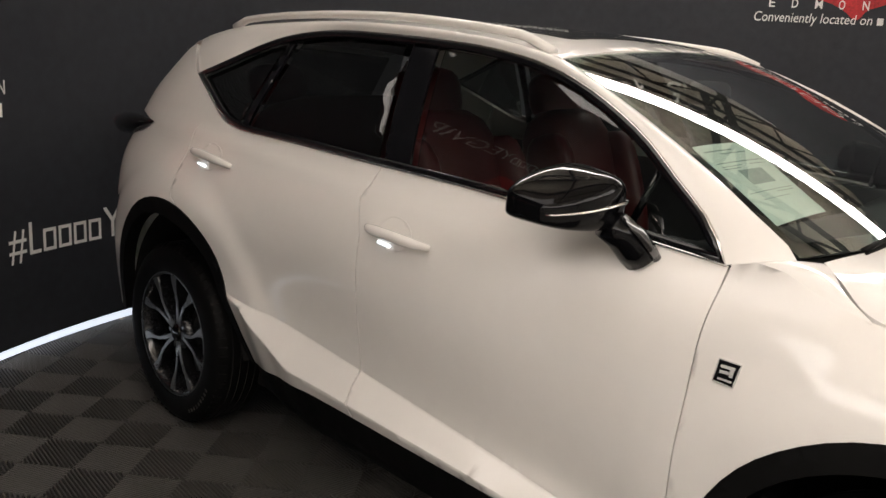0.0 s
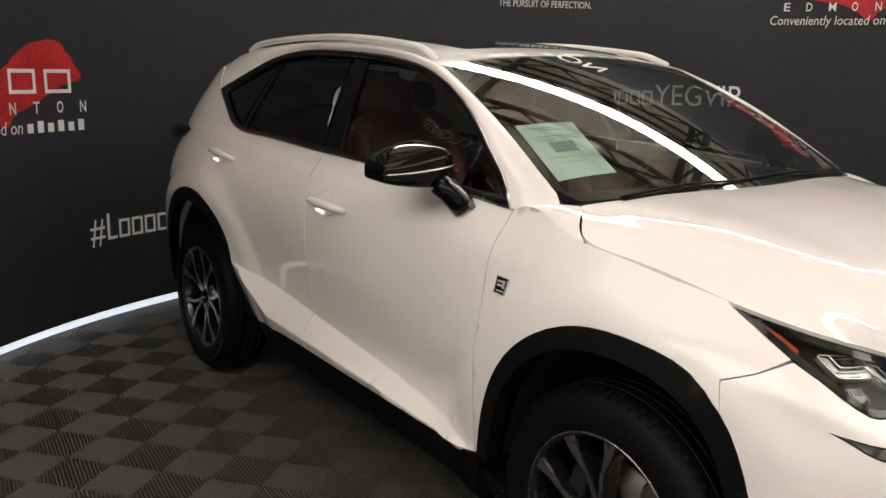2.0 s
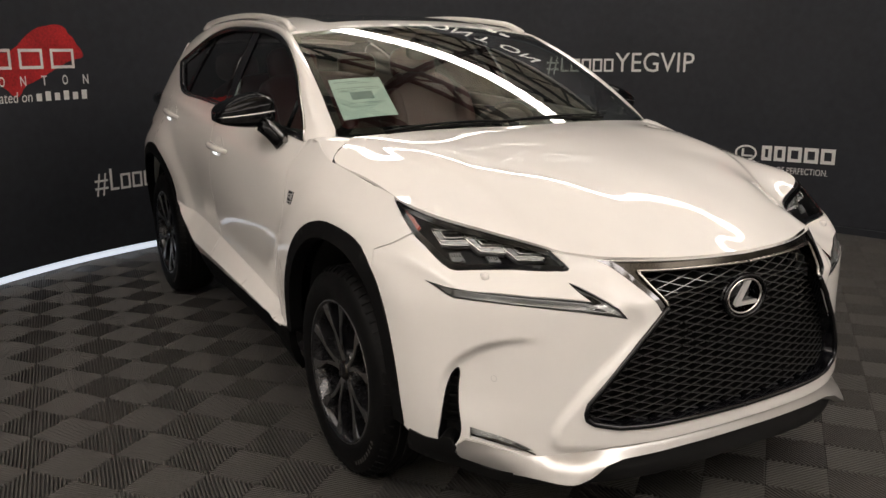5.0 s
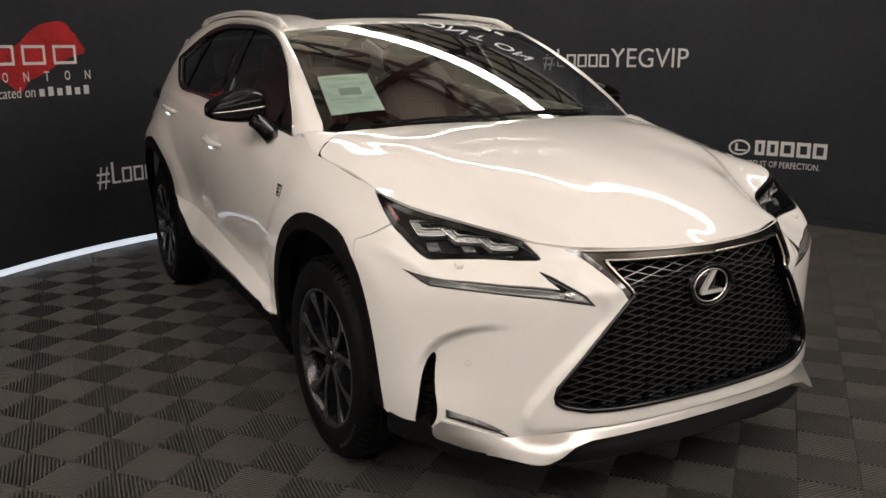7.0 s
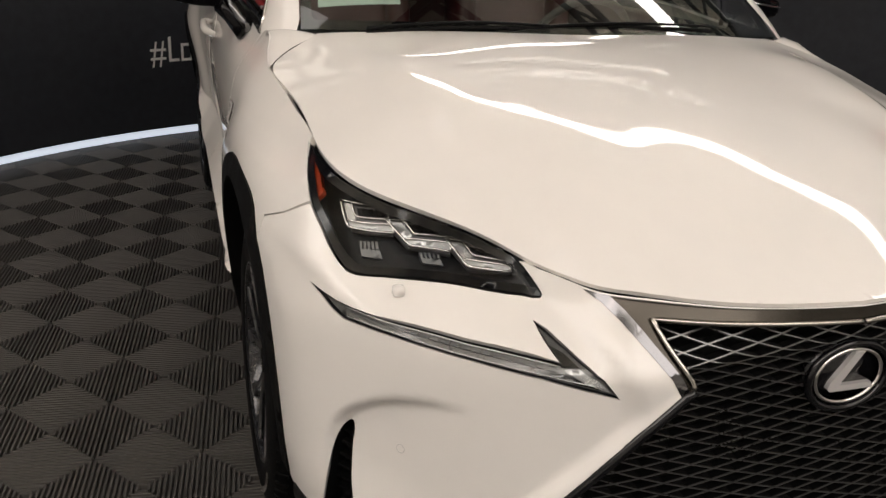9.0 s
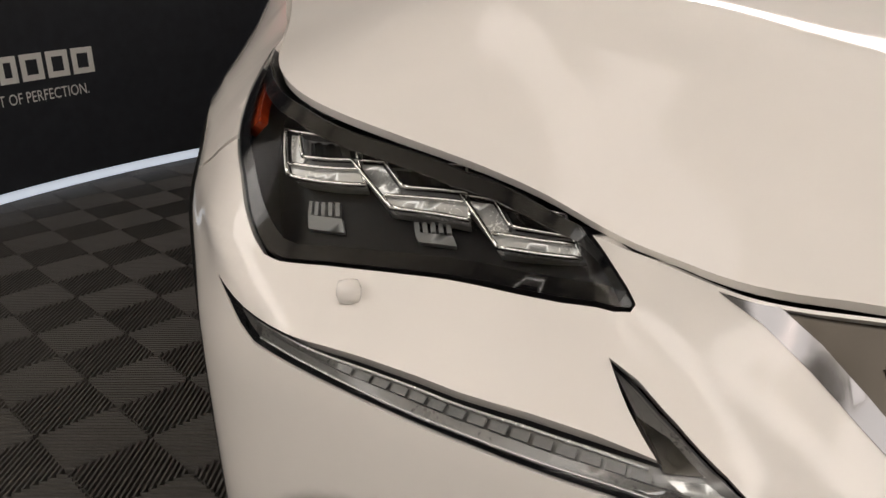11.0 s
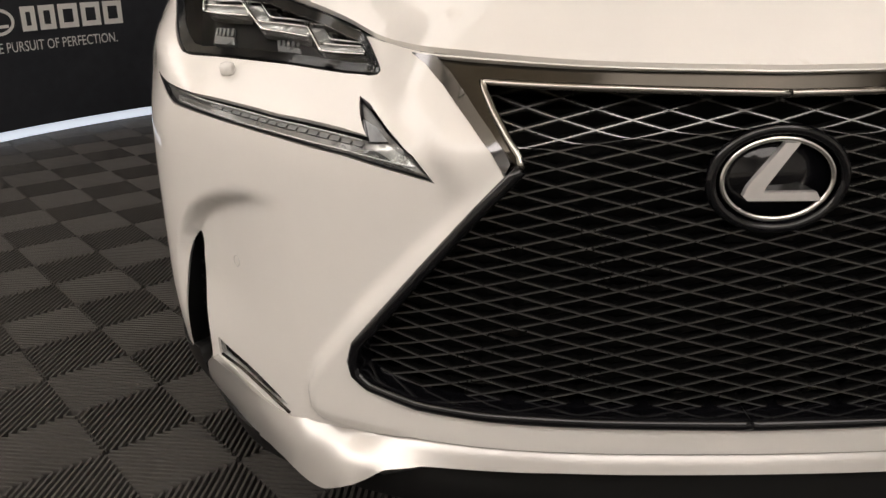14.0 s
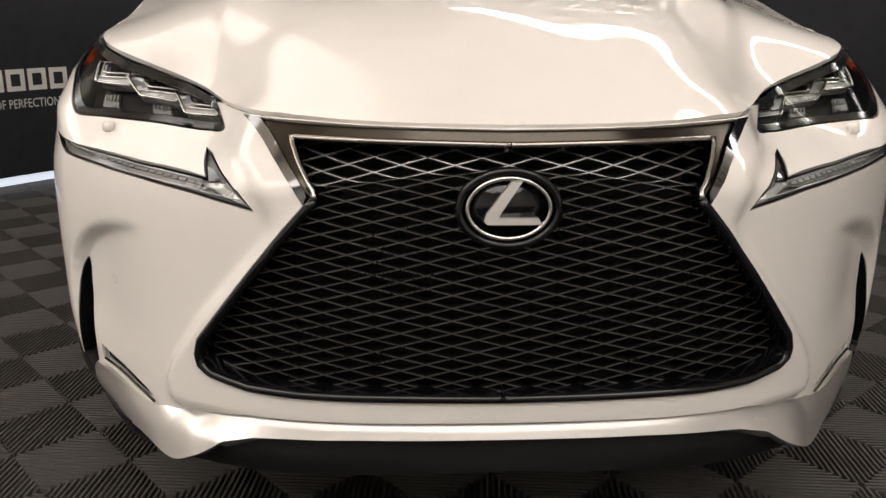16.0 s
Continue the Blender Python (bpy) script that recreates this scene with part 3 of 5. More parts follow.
quarter = panel("quarter_panel", grown(xz(GAP_C[::-1] + DLO_LOW[11:] + [(-1.47, 1.385), (-1.56, 1.44), (-1.64, 1.49), (-1.72, 1.47), (-1.86, 1.35), (-2.04, 1.20), (-1.85, 1.190), (-1.64, 1.168), (-1.76, 1.125), (-1.97, 1.09), (-2.12, 1.08), (-2.17, .9), (-2.17, .5), (-2.1, .36)]
                + [q for q in RARCH[::-1] if q[0] < -1.18]), -.0018), body, PAINT, car, (), .03, .016, sides=BOTH)
rear_bumper = panel("rear_bumper", xz([(-2.172, .9), (-2.172, .5), (-2.105, .36)]) + [(PLAN.t[-1], .36), (PLAN.t[-1], 1.0), (ax_(-2.21), 1.0)], body, PAINT, car, (), .05, .01, sides=BOTH)
tail_k = Curve([(0, -1.655, .805, 1.170, .004), (1, -1.76, .788, 1.156, .028), (2, -1.90, .762, 1.140, .046), (3, -2.05, .722, 1.126, .052), (4, -2.15, .676, 1.116, .048), (5, -2.21, .58, 1.108, .038), (6, -2.235, .48, 1.108, .024)])
for s in BOTH:
    row = tail_k(np.linspace(0, 6, 25))
    tail_lamp = part("tail_lamp", *tube(row[:, :3] * (1, -s, 1), row[:, 3], 14, flat=.9), BLACK, car, "dark tail lamp with a red lens, standing proud of the flank")
    row = tail_k(np.linspace(2.9, 5.4, 14))
    part("tail_lens", *tube((row[:, :3] + (-.006, .010, .006)) * (1, -s, 1), row[:, 3] * .95 * np.sin(np.linspace(.25, 2.9, 14)) ** .5, 12, flat=.8), REDLENS, tail_lamp, "red tail lens")

# sill and dark cladding round the wheels
panel("rocker_panel", xz([(.870, .390), (.80, .388), (.43, .392), (.1, .398), (-.2, .405), (-.43, .409), (-.6, .402), (-.842, .372), (-.845, .22), (.87, .21)]), lift(body, -.006), PLASTIC, car, (), .05, .03, sides=BOTH, label="black plastic rocker panel")


def scaled(rows, c, k):
    return [(c[0] + (x - c[0]) * k, c[1] + (z - c[1]) * k) for x, z in rows]


for rows, c in ((FARCH, (1.325, .36)), (RARCH, (-1.31, .36))):
    inner = scaled(rows, c, .895)
    panel("arch_moulding", xz(rows + inner[::-1]), lift(body, .004), PLASTIC, car, (), .03, .05, sides=BOTH, label="black plastic wheel-arch moulding", edge=.02)
    k = np.array(scaled(rows, c, .91))

    def well(u, v, k=k):
        x, z = np.interp(u, np.linspace(0, 1, len(k)), k[:, 0]), np.interp(u, np.linspace(0, 1, len(k)), k[:, 1])
        return np.stack([x, -.86 + .34 * v, z], -1)
    v, f = grid(well, np.linspace(0, 1, 34), np.linspace(0, 1, 4))
    back = [tuple(range(3, len(v), 4))]
    for s in BOTH:
        part("wheel_well", v * (1, s, 1), f + back, LINER, car, "dark wheel-well liner")

# ---- bonnet, windscreen, roof ----
_e = Curve(np.concatenate([[(1.022, -.702, 1.128), (1.09, -.768, 1.104), (1.16, -.830, 1.074)], body(np.array([ax_(x) for x in (1.3, 1.45, 1.56)]), np.array([1.0475, 1.0235, 1.0045])),
                           body(np.array([1.13, 1.014, .904, .814, .69, .634, .584, .53, .488, .44, .39, .30, .15, 0]), np.array([.9830, .9640, .9370, .9130, .8925, .8835, .8760, .8745, .8745, .8735, .872, .8695, .868, .868]))]) * (1, -1, 1), "chord")
EDGE = _e(np.linspace(0, _e.t[-1], 120))
CROWN = Curve([(.95, 1.149), (1.06, 1.147), (1.2, 1.142), (1.35, 1.132), (1.5, 1.112), (1.65, 1.085), (1.8, 1.051), (1.95, 1.004), (2.1, .938), (2.19, .889), (2.235, .867)])


# a bent sheet, held along its edge and its middle line, with a raised middle field between two creases
_cx = np.linspace(.96, 2.20, 22)
def dome(x, y):
    """The raised field of the bonnet: a long dome that turns down to the grille."""
    u = x - 1.65
    return 1.085 - .198 * u - .16 * u**2 - .141 * u**3 - .26 * u**4 - (.142 + .326 * u + .249 * u**2) * y**2 + (.281 + .7 * u) * y**4


_form = np.array([(x, y, float(dome(x, y))) for x, ys in ((1.2, (.2, .4, .55)), (1.35, (.2, .4, .54)), (1.5, (.2, .4, .52)), (1.65, (.2, .4, .5)), (1.8, (.2, .4)), (1.92, (.2, .38)), (2.04, (.15, .32))) for y in ys])
FIELD = Curve([(.9, .70), (1.1, .665), (1.3, .63), (1.5, .592), (1.7, .556), (1.85, .518), (1.95, .482), (2.05, .437), (2.13, .400), (2.3, .33)])


def step_up(x, y):
    """The height of the raised field over the shoulders."""
    k = FIELD(x)[..., 0] - np.abs(y)
    return .013 * sm(-.032, .026, k) * sm(1.02, 1.55, x) * (1 - .45 * sm(1.95, 2.2, x))


_hold = np.concatenate([np.stack([_cx, 0 * _cx, CROWN(_cx)[:, 0]], 1), EDGE[:-1:2], _form])
_hold = np.concatenate([_hold, _hold[_hold[:, 1] > .01] * (1, -1, 1)])
_soft = np.concatenate([np.full(22, 3e-4), np.full(len(EDGE[:-1:2]), 1.5e-5), np.full(len(_form), 4e-4)])
_soft = np.concatenate([_soft, _soft[_hold[:len(_soft), 1] > .01]])


def bend(x, y):
    r = np.hypot(np.ravel(x)[:, None] - _hold[:, 0], np.ravel(y)[:, None] - _hold[:, 1])
    return r * r * np.log(r + 1e-9)


_n = len(_hold)
_m = np.zeros((_n + 3, _n + 3))
_m[:_n, :_n] = bend(_hold[:, 0], _hold[:, 1]) + np.diag(_soft)
_m[:_n, _n:] = np.stack([np.ones(_n), _hold[:, 0], _hold[:, 1]], 1)
_m[_n:, :_n] = _m[:_n, _n:].T
HOOD_K = np.linalg.solve(_m, np.r_[_hold[:, 2] - step_up(_hold[:, 0], _hold[:, 1]), 0, 0, 0])


def hood(x, y):
    """The bonnet: a crowned sheet that falls to the gap along its edge."""
    z = bend(x, y) @ HOOD_K[:_n] + HOOD_K[_n] + HOOD_K[_n + 1] * np.ravel(x) + HOOD_K[_n + 2] * np.ravel(y)
    return np.stack([x, y, z.reshape(np.shape(x)) + step_up(np.asarray(x, float), np.asarray(y, float))], -1)


_row = [(float(x), float(s)) for x, s in zip(EDGE[:, 0], EDGE[:, 1])]
cowl = [(1.022, EDGE[0, 1]), (1.06, .55), (1.085, .28), (1.095, 0)]
hood_outline = [(x, -s) for x, s in _row[:-1]] + [(x, s) for x, s in _row[::-1]] + [(x, s) for x, s in cowl[1:]] + [(x, -s) for x, s in cowl[::-1][1:-1]]
panel("bonnet", grown(hood_outline, -.0035), hood, PAINT, car, (), .014, .010, flip=False, label="pearl-white sculpted bonnet", edge=.014)


def screen(u, v):
    """The windscreen: u from the right (-1) to the left (1), v from the cowl to the roof."""
    b = np.stack([1.115 - .125 * u**2, .738 * u, 1.146 - .012 * u**2], -1)
    t = np.stack([.305 - .035 * u**2, .632 * u, 1.548 - .042 * u**2], -1)
    v_ = v[..., None]
    return b + (t - b) * v_ + (v_ * (1 - v_)) * np.array([.05, 0, .11]) * (1 - .25 * u**2)[..., None]


glass_uv = [(-1, .0), (0, 0), (1, 0), (1, 1), (0, 1), (-1, 1)]
windscreen = panel("windscreen", grown(glass_uv, -.001), screen, WINDSCREEN, car, (), .09, .004, flip=False, label="clear laminated windscreen")[0]
band = [(-1, 0), (1, 0), (1, 1), (-1, 1)]
panel("windscreen_border", band, lift(screen, .004), BLACK, car, [rounded(dense([(-.962, .050), (.962, .050), (.966, .965), (-.966, .965)], .06), 2)], .09, .004, flip=False, label="black printed windscreen border")
v, f = grid(lambda u, w: np.stack([1.125 - .10 * u**2 - .05 * w, .745 * u, 1.112 + .018 * w - .005 * u**2], -1), np.linspace(-1, 1, 30), np.linspace(0, 1, 4))
part("cowl", v, f, PLASTIC, car, "black plastic cowl under the wipers")


def wiper(p, q, lift_by):
    p, q = np.array(p, float), np.array(q, float)
    k = np.linspace(0, 1, 14)[:, None]
    path = p + (q - p) * k + np.array([.0, 0, 1.]) * (lift_by + .012 * np.sin(np.pi * k))
    a = part("wiper", *tube(path, np.linspace(.008, .005, 14), 8, flat=.7), PLASTIC, car, "black windscreen wiper")
    part("blade", *tube(path + (.004, 0, -.012), .004, 6, flat=1.6), RUBBER, a)
    part("pivot", *tube([p + (0, 0, -.02), p + (0, 0, lift_by + .012)], .018, 12), PLASTIC, a)


wiper((1.09, -.20, 1.150), (1.06, .45, 1.165), .004)
wiper((1.06, -.58, 1.140), (1.09, -.08, 1.160), .006)

ROOFLINE = Curve([(.40, 1.525), (.27, 1.552), (0, 1.592), (-.4, 1.620), (-.8, 1.628), (-1.2, 1.612), (-1.5, 1.578), (-1.75, 1.525)][::-1])
ROOFEDGE = Curve([(-1.75, .55, 1.488), (-1.65, .568, 1.512), (-1.42, .572, 1.556), (-1.1, .578, 1.582), (-.7, .585, 1.590), (-.3, .595, 1.578), (0, .607, 1.552), (.15, .617, 1.532), (.27, .632, 1.505)])


def roof(x, y):
    e = ROOFEDGE(x)
    zc = ROOFLINE(x)[..., 0]
    q = np.clip(np.abs(y) / e[..., 0], 0, 1.1)
    return np.stack([x, y, zc + (e[..., 1] - zc) * q ** 2.6], -1)


top_u = np.linspace(-1, 1, 13)
head = [(float(p[0]) - .006, float(p[1])) for p in screen(top_u, np.ones(13))]
side_l = [(x, float(ROOFEDGE(x)[0])) for x in np.linspace(.2, -1.74, 16)]
roof_outline = head + side_l + [(x, -s) for x, s in side_l[::-1]]
SUN = rounded(dense([(.13, -.42), (.13, .42), (-.62, .42), (-.62, -.42)], .09), 2)
panel("roof", roof_outline, roof, PAINT, car, [SUN], .05, .012, flip=False, label="pearl-white roof")
panel("sunroof", grown(SUN, -.004), lift(roof, -.003), BLACK, car, (), .05, .006, flip=False, label="dark glass sunroof")

# pillars and roof sides, between the side windows and the screen and roof
_t = np.linspace(0, 1, 46)
K1 = Curve(DLO_TOP, "chord")
_k1 = K1(K1.t[-1] * _t)
k1 = body(np.array([ax_(x) for x in _k1[:, 0]]), _k1[:, 1])
_scr = screen(np.full(10, -1.), np.linspace(.02, 1, 10)) - (0, .004, 0)
_edge = np.array([(x, -float(ROOFEDGE(x)[0]), float(ROOFEDGE(x)[1])) for x in (.2, .08, -.08, -.25, -.45, -.65, -.85, -1.05, -1.25, -1.42, -1.55, -1.65)])
_k2 = Curve(np.concatenate([[(1.0, -.752, 1.118)], _scr, _edge]), "chord")
# the two lines are matched by their share of the length, weighted to the pillar
share = np.interp(_t, [0, .33, 1], [0, _k2.t[10] / _k2.t[-1], 1])
k2 = _k2(_k2.t[-1] * share)
mid = (k1 + k2) / 2
out = np.array([.25, -1, .75]) * (.022 + .012 * sm(.1, .5, _t))[:, None]
rows = []
for w in np.linspace(0, 1, 9):
    rows.append(k1 * (1 - w) ** 2 + (mid * 2 + out * 2) * w * (1 - w) - (mid * 0) + k2 * w ** 2 + 0 * out)
v = np.stack(rows, 1).reshape(-1, 3)
f = [(i * 9 + j, i * 9 + j + 1, (i + 1) * 9 + j + 1, (i + 1) * 9 + j) for i in range(45) for j in range(8)]
for s in BOTH:
    part("roof_side", v * (1, s, 1), f if s < 0 else [q[::-1] for q in f], PAINT, car, "pearl-white pillar and roof side")

# the wing runs up into the foot of the pillar
_u = np.linspace(0, 1, 22)
_fx = .878 + .30 * _u
foot_low = body(np.array([ax_(x) for x in _fx]), np.interp(_fx, [.878, .888, .94, 1.0, 1.06, 1.154, 1.2], [1.104, 1.110, 1.120, 1.113, 1.090, 1.064, 1.054])) + (0, .001, 0)
_b = Curve([k2[0], (1.021, -.708, 1.1265), (1.089, -.7715, 1.102), (1.172, -.839, 1.067)], "chord")
foot_top = _b(_b.t[-1] * _u)
mid = (foot_low + foot_top) / 2
rise = np.array([.25, -1, .75]) * (.022 * (1 - sm(0, .9, _u)) + .003)[:, None]
v = np.stack([foot_low * (1 - w) ** 2 + (mid + rise) * 2 * w * (1 - w) + foot_top * w ** 2 for w in np.linspace(0, 1, 9)], 1).reshape(-1, 3)
f = [(i * 9 + j, (i + 1) * 9 + j, (i + 1) * 9 + j + 1, i * 9 + j + 1) for i in range(21) for j in range(8)]
for s in BOTH:
    part("pillar_base", v * (1, s, 1), f if s < 0 else [q[::-1] for q in f], PAINT, car, "pearl-white foot of the windscreen pillar")

# rear roof spoiler and tailgate
_sp = np.linspace(-1, 1, 17)
v, f = grid(lambda u, w: np.stack([-1.70 - .14 * w * (1 - .25 * u**2), .565 * u * (1 - .03 * w), 1.502 + .03 * (1 - u**2) - .035 * w - .03 * np.maximum(w - .9, 0) * 10], -1), _sp, np.linspace(0, 1, 8))
part("spoiler", v, f[:], PAINT, car, "pearl-white roof spoiler")
v, f = grid(lambda u, w: np.stack([-1.68 - .40 * w - .06 * (1 - u**2), (.50 + .10 * w) * u, 1.47 - .42 * w + .02 * (1 - u**2)], -1), _sp, np.linspace(0, 1, 8), True)
gate = part("tailgate", v, f, DARKGLASS, car, "dark glass tailgate")
v, f = grid(lambda u, w: np.stack([-2.10 - .10 * w - .05 * (1 - u**2), .64 * u, 1.12 - .22 * w], -1), _sp, np.linspace(0, 1, 6), True)
part("gate_panel", v, f, PAINT, gate, "pearl-white lower tailgate")

# roof rails
for s in BOTH:
    x = np.linspace(.22, -1.42, 40)
    p = np.stack([x, -s * (ROOFEDGE(x)[:, 0] - .012), ROOFEDGE(x)[:, 1] + .021 * np.minimum(1, np.minimum((.23 - x) / .12, (x + 1.44) / .10)) + .004], -1)
    part("roof_rail", *tube(p, .017, 10, flat=.8), PAINT, car, "pearl-white roof rail")

# ---- side windows ----
upper = Curve(DLO_TOP, "chord")
lower = Curve(DLO_LOW, "chord")
dlo = upper(np.linspace(0, upper.t[-1], 44)).tolist() + lower(np.linspace(0, lower.t[-1], 30)).tolist()[::-1][1:-1]


def slice_x(poly, x0, x1, lean):
    """The part of a window outline between two leaning lines."""
    q = dense(poly, .03)
    keep = (q[:, 0] > x0 + lean[0] * (q[:, 1] - 1.18)) & (q[:, 0] < x1 + lean[1] * (q[:, 1] - 1.18))
    return q[keep]


for name, door, (x0, x1), lean, mat, label in (("window", front_door, (-.105, .90), (-.30, 0), SIDEGLASS, "lightly tinted front door window"),
                                               ("window", rear_door, (-.965, -.215), (.17, -.30), DARKGLASS, "dark privacy glass rear door window"),
                                               ("window", quarter, (-1.46, -1.0), (0, .17), DARKGLASS, "dark privacy glass quarter window")):
    panel(name, xz(grown(slice_x(dlo, x0, x1, lean), -.016).tolist()), lift(body, -.014), mat, door, (), .05, .004, sides=BOTH, label=label)
panel("pillar_trim", xz([(-.105 - .3 * (z - 1.18), z) for z in (1.175, 1.35, 1.535)] + [(-.215 - .3 * (z - 1.18), z) for z in (1.535, 1.35, 1.175)]), lift(body, -.009), BLACK, car, (), .03, .01, sides=BOTH, label="gloss black B-pillar trim")
panel("pillar_trim", xz([(-.965 + .17 * (z - 1.18), z) for z in (1.20, 1.35, 1.515)] + [(-1.0 + .17 * (z - 1.18), z) for z in (1.515, 1.35, 1.205)]), lift(body, -.009), BLACK, car, (), .03, .01, sides=BOTH, label="gloss black window divider")
for s in BOTH:
    q = np.array(dlo)
    o = grown(q, -.008)
    p = lift(body, .001)(np.array([ax_(x) for x in o[:, 0]]), o[:, 1]) * (1, s, 1)
    part("window_surround", *tube(p, .013, 8, closed=True, flat=.5, up=(0, -s, .3)), BLACK, car, "gloss black window surround")
    o = grown(q, .001)
    p = lift(body, .003)(np.array([ax_(x) for x in o[:, 0]]), o[:, 1]) * (1, s, 1)
    part("window_trim", *tube(p, .0045, 6, closed=True, up=(0, -s, .3)), CHROME, car, "thin chrome window trim")
    p0, p1 = np.array([.615, -.800 * s, 1.125]), np.array([.66, -.742 * s, 1.285])
    part("window_post", *tube([p0, (p0 + p1) / 2, p1], .009, 6), BLACK, car, "thin black front quarter-light post")

# ---- nose: grille, lamps, lower lip ----
grille_loop = mirror(GRILLE_HALF)
grille = panel("grille", grown(grille_loop, .004), lift(lambda a, z: body(a, z, 0), -.085), LINER, car, (), .05, .005, label="black spindle grille with a diamond mesh")[0]
_half = FRAME_TOP + GRILLE_HALF[6:0:-1]
panel("surround", _half + [(-a, z) for a, z in _half[:0:-1]], lift(body, -.008), DARKCHROME, grille, (), .015, .03, label="dark chrome grille surround", edge=.012)
for s in BOTH:
    g = np.array(GRILLE_HALF[6:]) * (.994, .985) + (0, .009)
    q = np.concatenate([a + (b - a) * np.linspace(0, 1, max(2, int(np.linalg.norm(b - a) / .015)), endpoint=False)[:, None] for a, b in zip(g[:-1], g[1:])] + [g[-1:]])
    w0, w1 = lift(body, -.075)(q[:, 0], q[:, 1]) * (1, s, 1), lift(body, -.001)(q[:, 0], q[:, 1]) * (1, s, 1)
    n = len(q)
    part("grille_wall", np.concatenate([w0, w1]), [(i, i + 1, n + i + 1, n + i) for i in range(n - 1)], BLACK, grille, "gloss black turned-in wall of the grille")
for s in BOTH:
    panel("chrome_blade", [(.493, .8668), (.447, .8668), (.418, .849), (.389, .825), (.351, .789), (.334, .770), (.325, .756), (.331, .741), (.339, .751), (.349, .767), (.380, .797), (.409, .821), (.426, .834), (.461, .856)], lift(body, .0015), BLADE, grille, (), .012, .014, sides=(s,), label="bright chrome blade beside the grille", edge=.01)


def plain(a, z):
    """The nose without its folds, for what lies behind the skin."""
    return body(a, z, 0)


for s in BOTH:
    for rows, mat, name, label in ((GRILLE_HALF[:7], BRONZE, "grille_lip", "bronze-tinted chrome upper grille lip"), (GRILLE_HALF[6:], BLACK, "grille_edge", "gloss black lower grille edge")):
        c = np.array(rows)
        k = np.concatenate([a + (b - a) * np.linspace(0, 1, max(2, int(np.linalg.norm(b - a) / .012)), endpoint=False)[:, None] for a, b in zip(c[:-1], c[1:])] + [c[-1:]])
        part(name, *tube(lift(body, -.003 if mat is BRONZE else -.001)(s * k[:, 0], k[:, 1]), .0050 if mat is BRONZE else .0085, 8, up=(1, 0, 0)), mat, grille, label)


def lattice(step_a, step_z, w, deep, back):
    """Two families of slanting bars, cut off at the grille's edge."""
    verts, faces, slope = [], [], step_z / step_a
    inner = grown(grille_loop, .002)
    deck = lift(plain, -back)
    for sign in (1, -1):
        for k in range(-30, 60):
            a = np.arange(-.60, .6001, .010)
            z = .3 + k * step_z + sign * slope * a
            ok = inside(np.stack([a, z], 1), inner)
            runs = np.split(np.arange(len(a)), np.where(np.diff(ok.astype(int)) != 0)[0] + 1)
            for r in runs:
                if not ok[r[0]] or len(r) < 2:
                    continue
                r = np.r_[max(r[0] - 1, 0), r, min(r[-1] + 1, len(a) - 1)]
                up, down = deck(a[r], z[r] + w / 2), deck(a[r], z[r] - w / 2)
                sunk = np.array([-deep, 0, 0])
                n, at = len(r), sum(map(len, verts))
                verts.append(np.concatenate([up, down, down + sunk, up + sunk]))
                for i in range(n - 1):
                    for j in range(4):
                        b = (j + 1) % 4
                        faces.append((at + j * n + i, at + j * n + i + 1, at + b * n + i + 1, at + b * n + i))
    return np.concatenate(verts), faces


v, f = lattice(.090, .0232, .0017, .002, .020)
part("mesh_edge", v, f, GRILLE, grille, "thin grey front edge of the diamond mesh", smooth=False)
v, f = lattice(.090, .0232, .0040, .014, .0228)
part("mesh", v, f, MESHBLACK, grille, "gloss black diamond grille mesh", smooth=False)


def oval(ry, rz, x, n=48, z=.733, y=0):
    k = np.linspace(0, 2 * np.pi, n, endpoint=False)
    return np.stack([np.full(n, x), y + ry * np.cos(k), z + rz * np.sin(k)], -1)


badge = part("emblem", *merged(tube(oval(.083, .063, 2.252), .007, 8, True, up=(1, 0, 0))), BLACK, grille, "oval chrome emblem on the grille")
part("plate", *[(np.concatenate([oval(.083, .063, 2.246), oval(.083, .063, 2.225)]), [tuple(range(48))] + [(i, 48 + i, 48 + (i + 1) % 48, (i + 1) % 48) for i in range(48)])][0], BLACK, badge)
part("oval_ring", *tube(oval(.069, .051, 2.251), .0040, 8, True, up=(1, 0, 0)), CHROME, badge)
bar = [(2.255, y, z) for y, z in ((.021, .779), (.003, .779), (-.037, .724), (-.041, .712), (-.035, .706), (.056, .706), (.050, .717), (-.016, .717), (-.014, .724))]
nb = len(bar)
part("bent_bar", bar + [(2.246, y, z) for _, y, z in bar], [tuple(range(nb))[::-1]] + [(i, (i + 1) % nb, nb + (i + 1) % nb, nb + i) for i in range(nb)], SILVER, badge, "bright bent chrome bar", smooth=False)
part("camera_pod", *block((.03, .09, .022), pose(2.22, -.005, .655), .005), PLASTIC, grille)
part("radiator", *block((.02, .98, .05), pose(2.12, 0, .562), .004), PLASTIC, grille)
part("tow_hook", *merged(block((.02, .05, .022), pose(2.215, .17, .428), .004), block((.02, .02, .03), pose(2.215, .125, .434), .004)), PLASTIC, grille)


def lens_path(poly, d):
    return lift(body, d)(np.array([q[0] for q in poly]), np.array([q[1] for q in poly]))


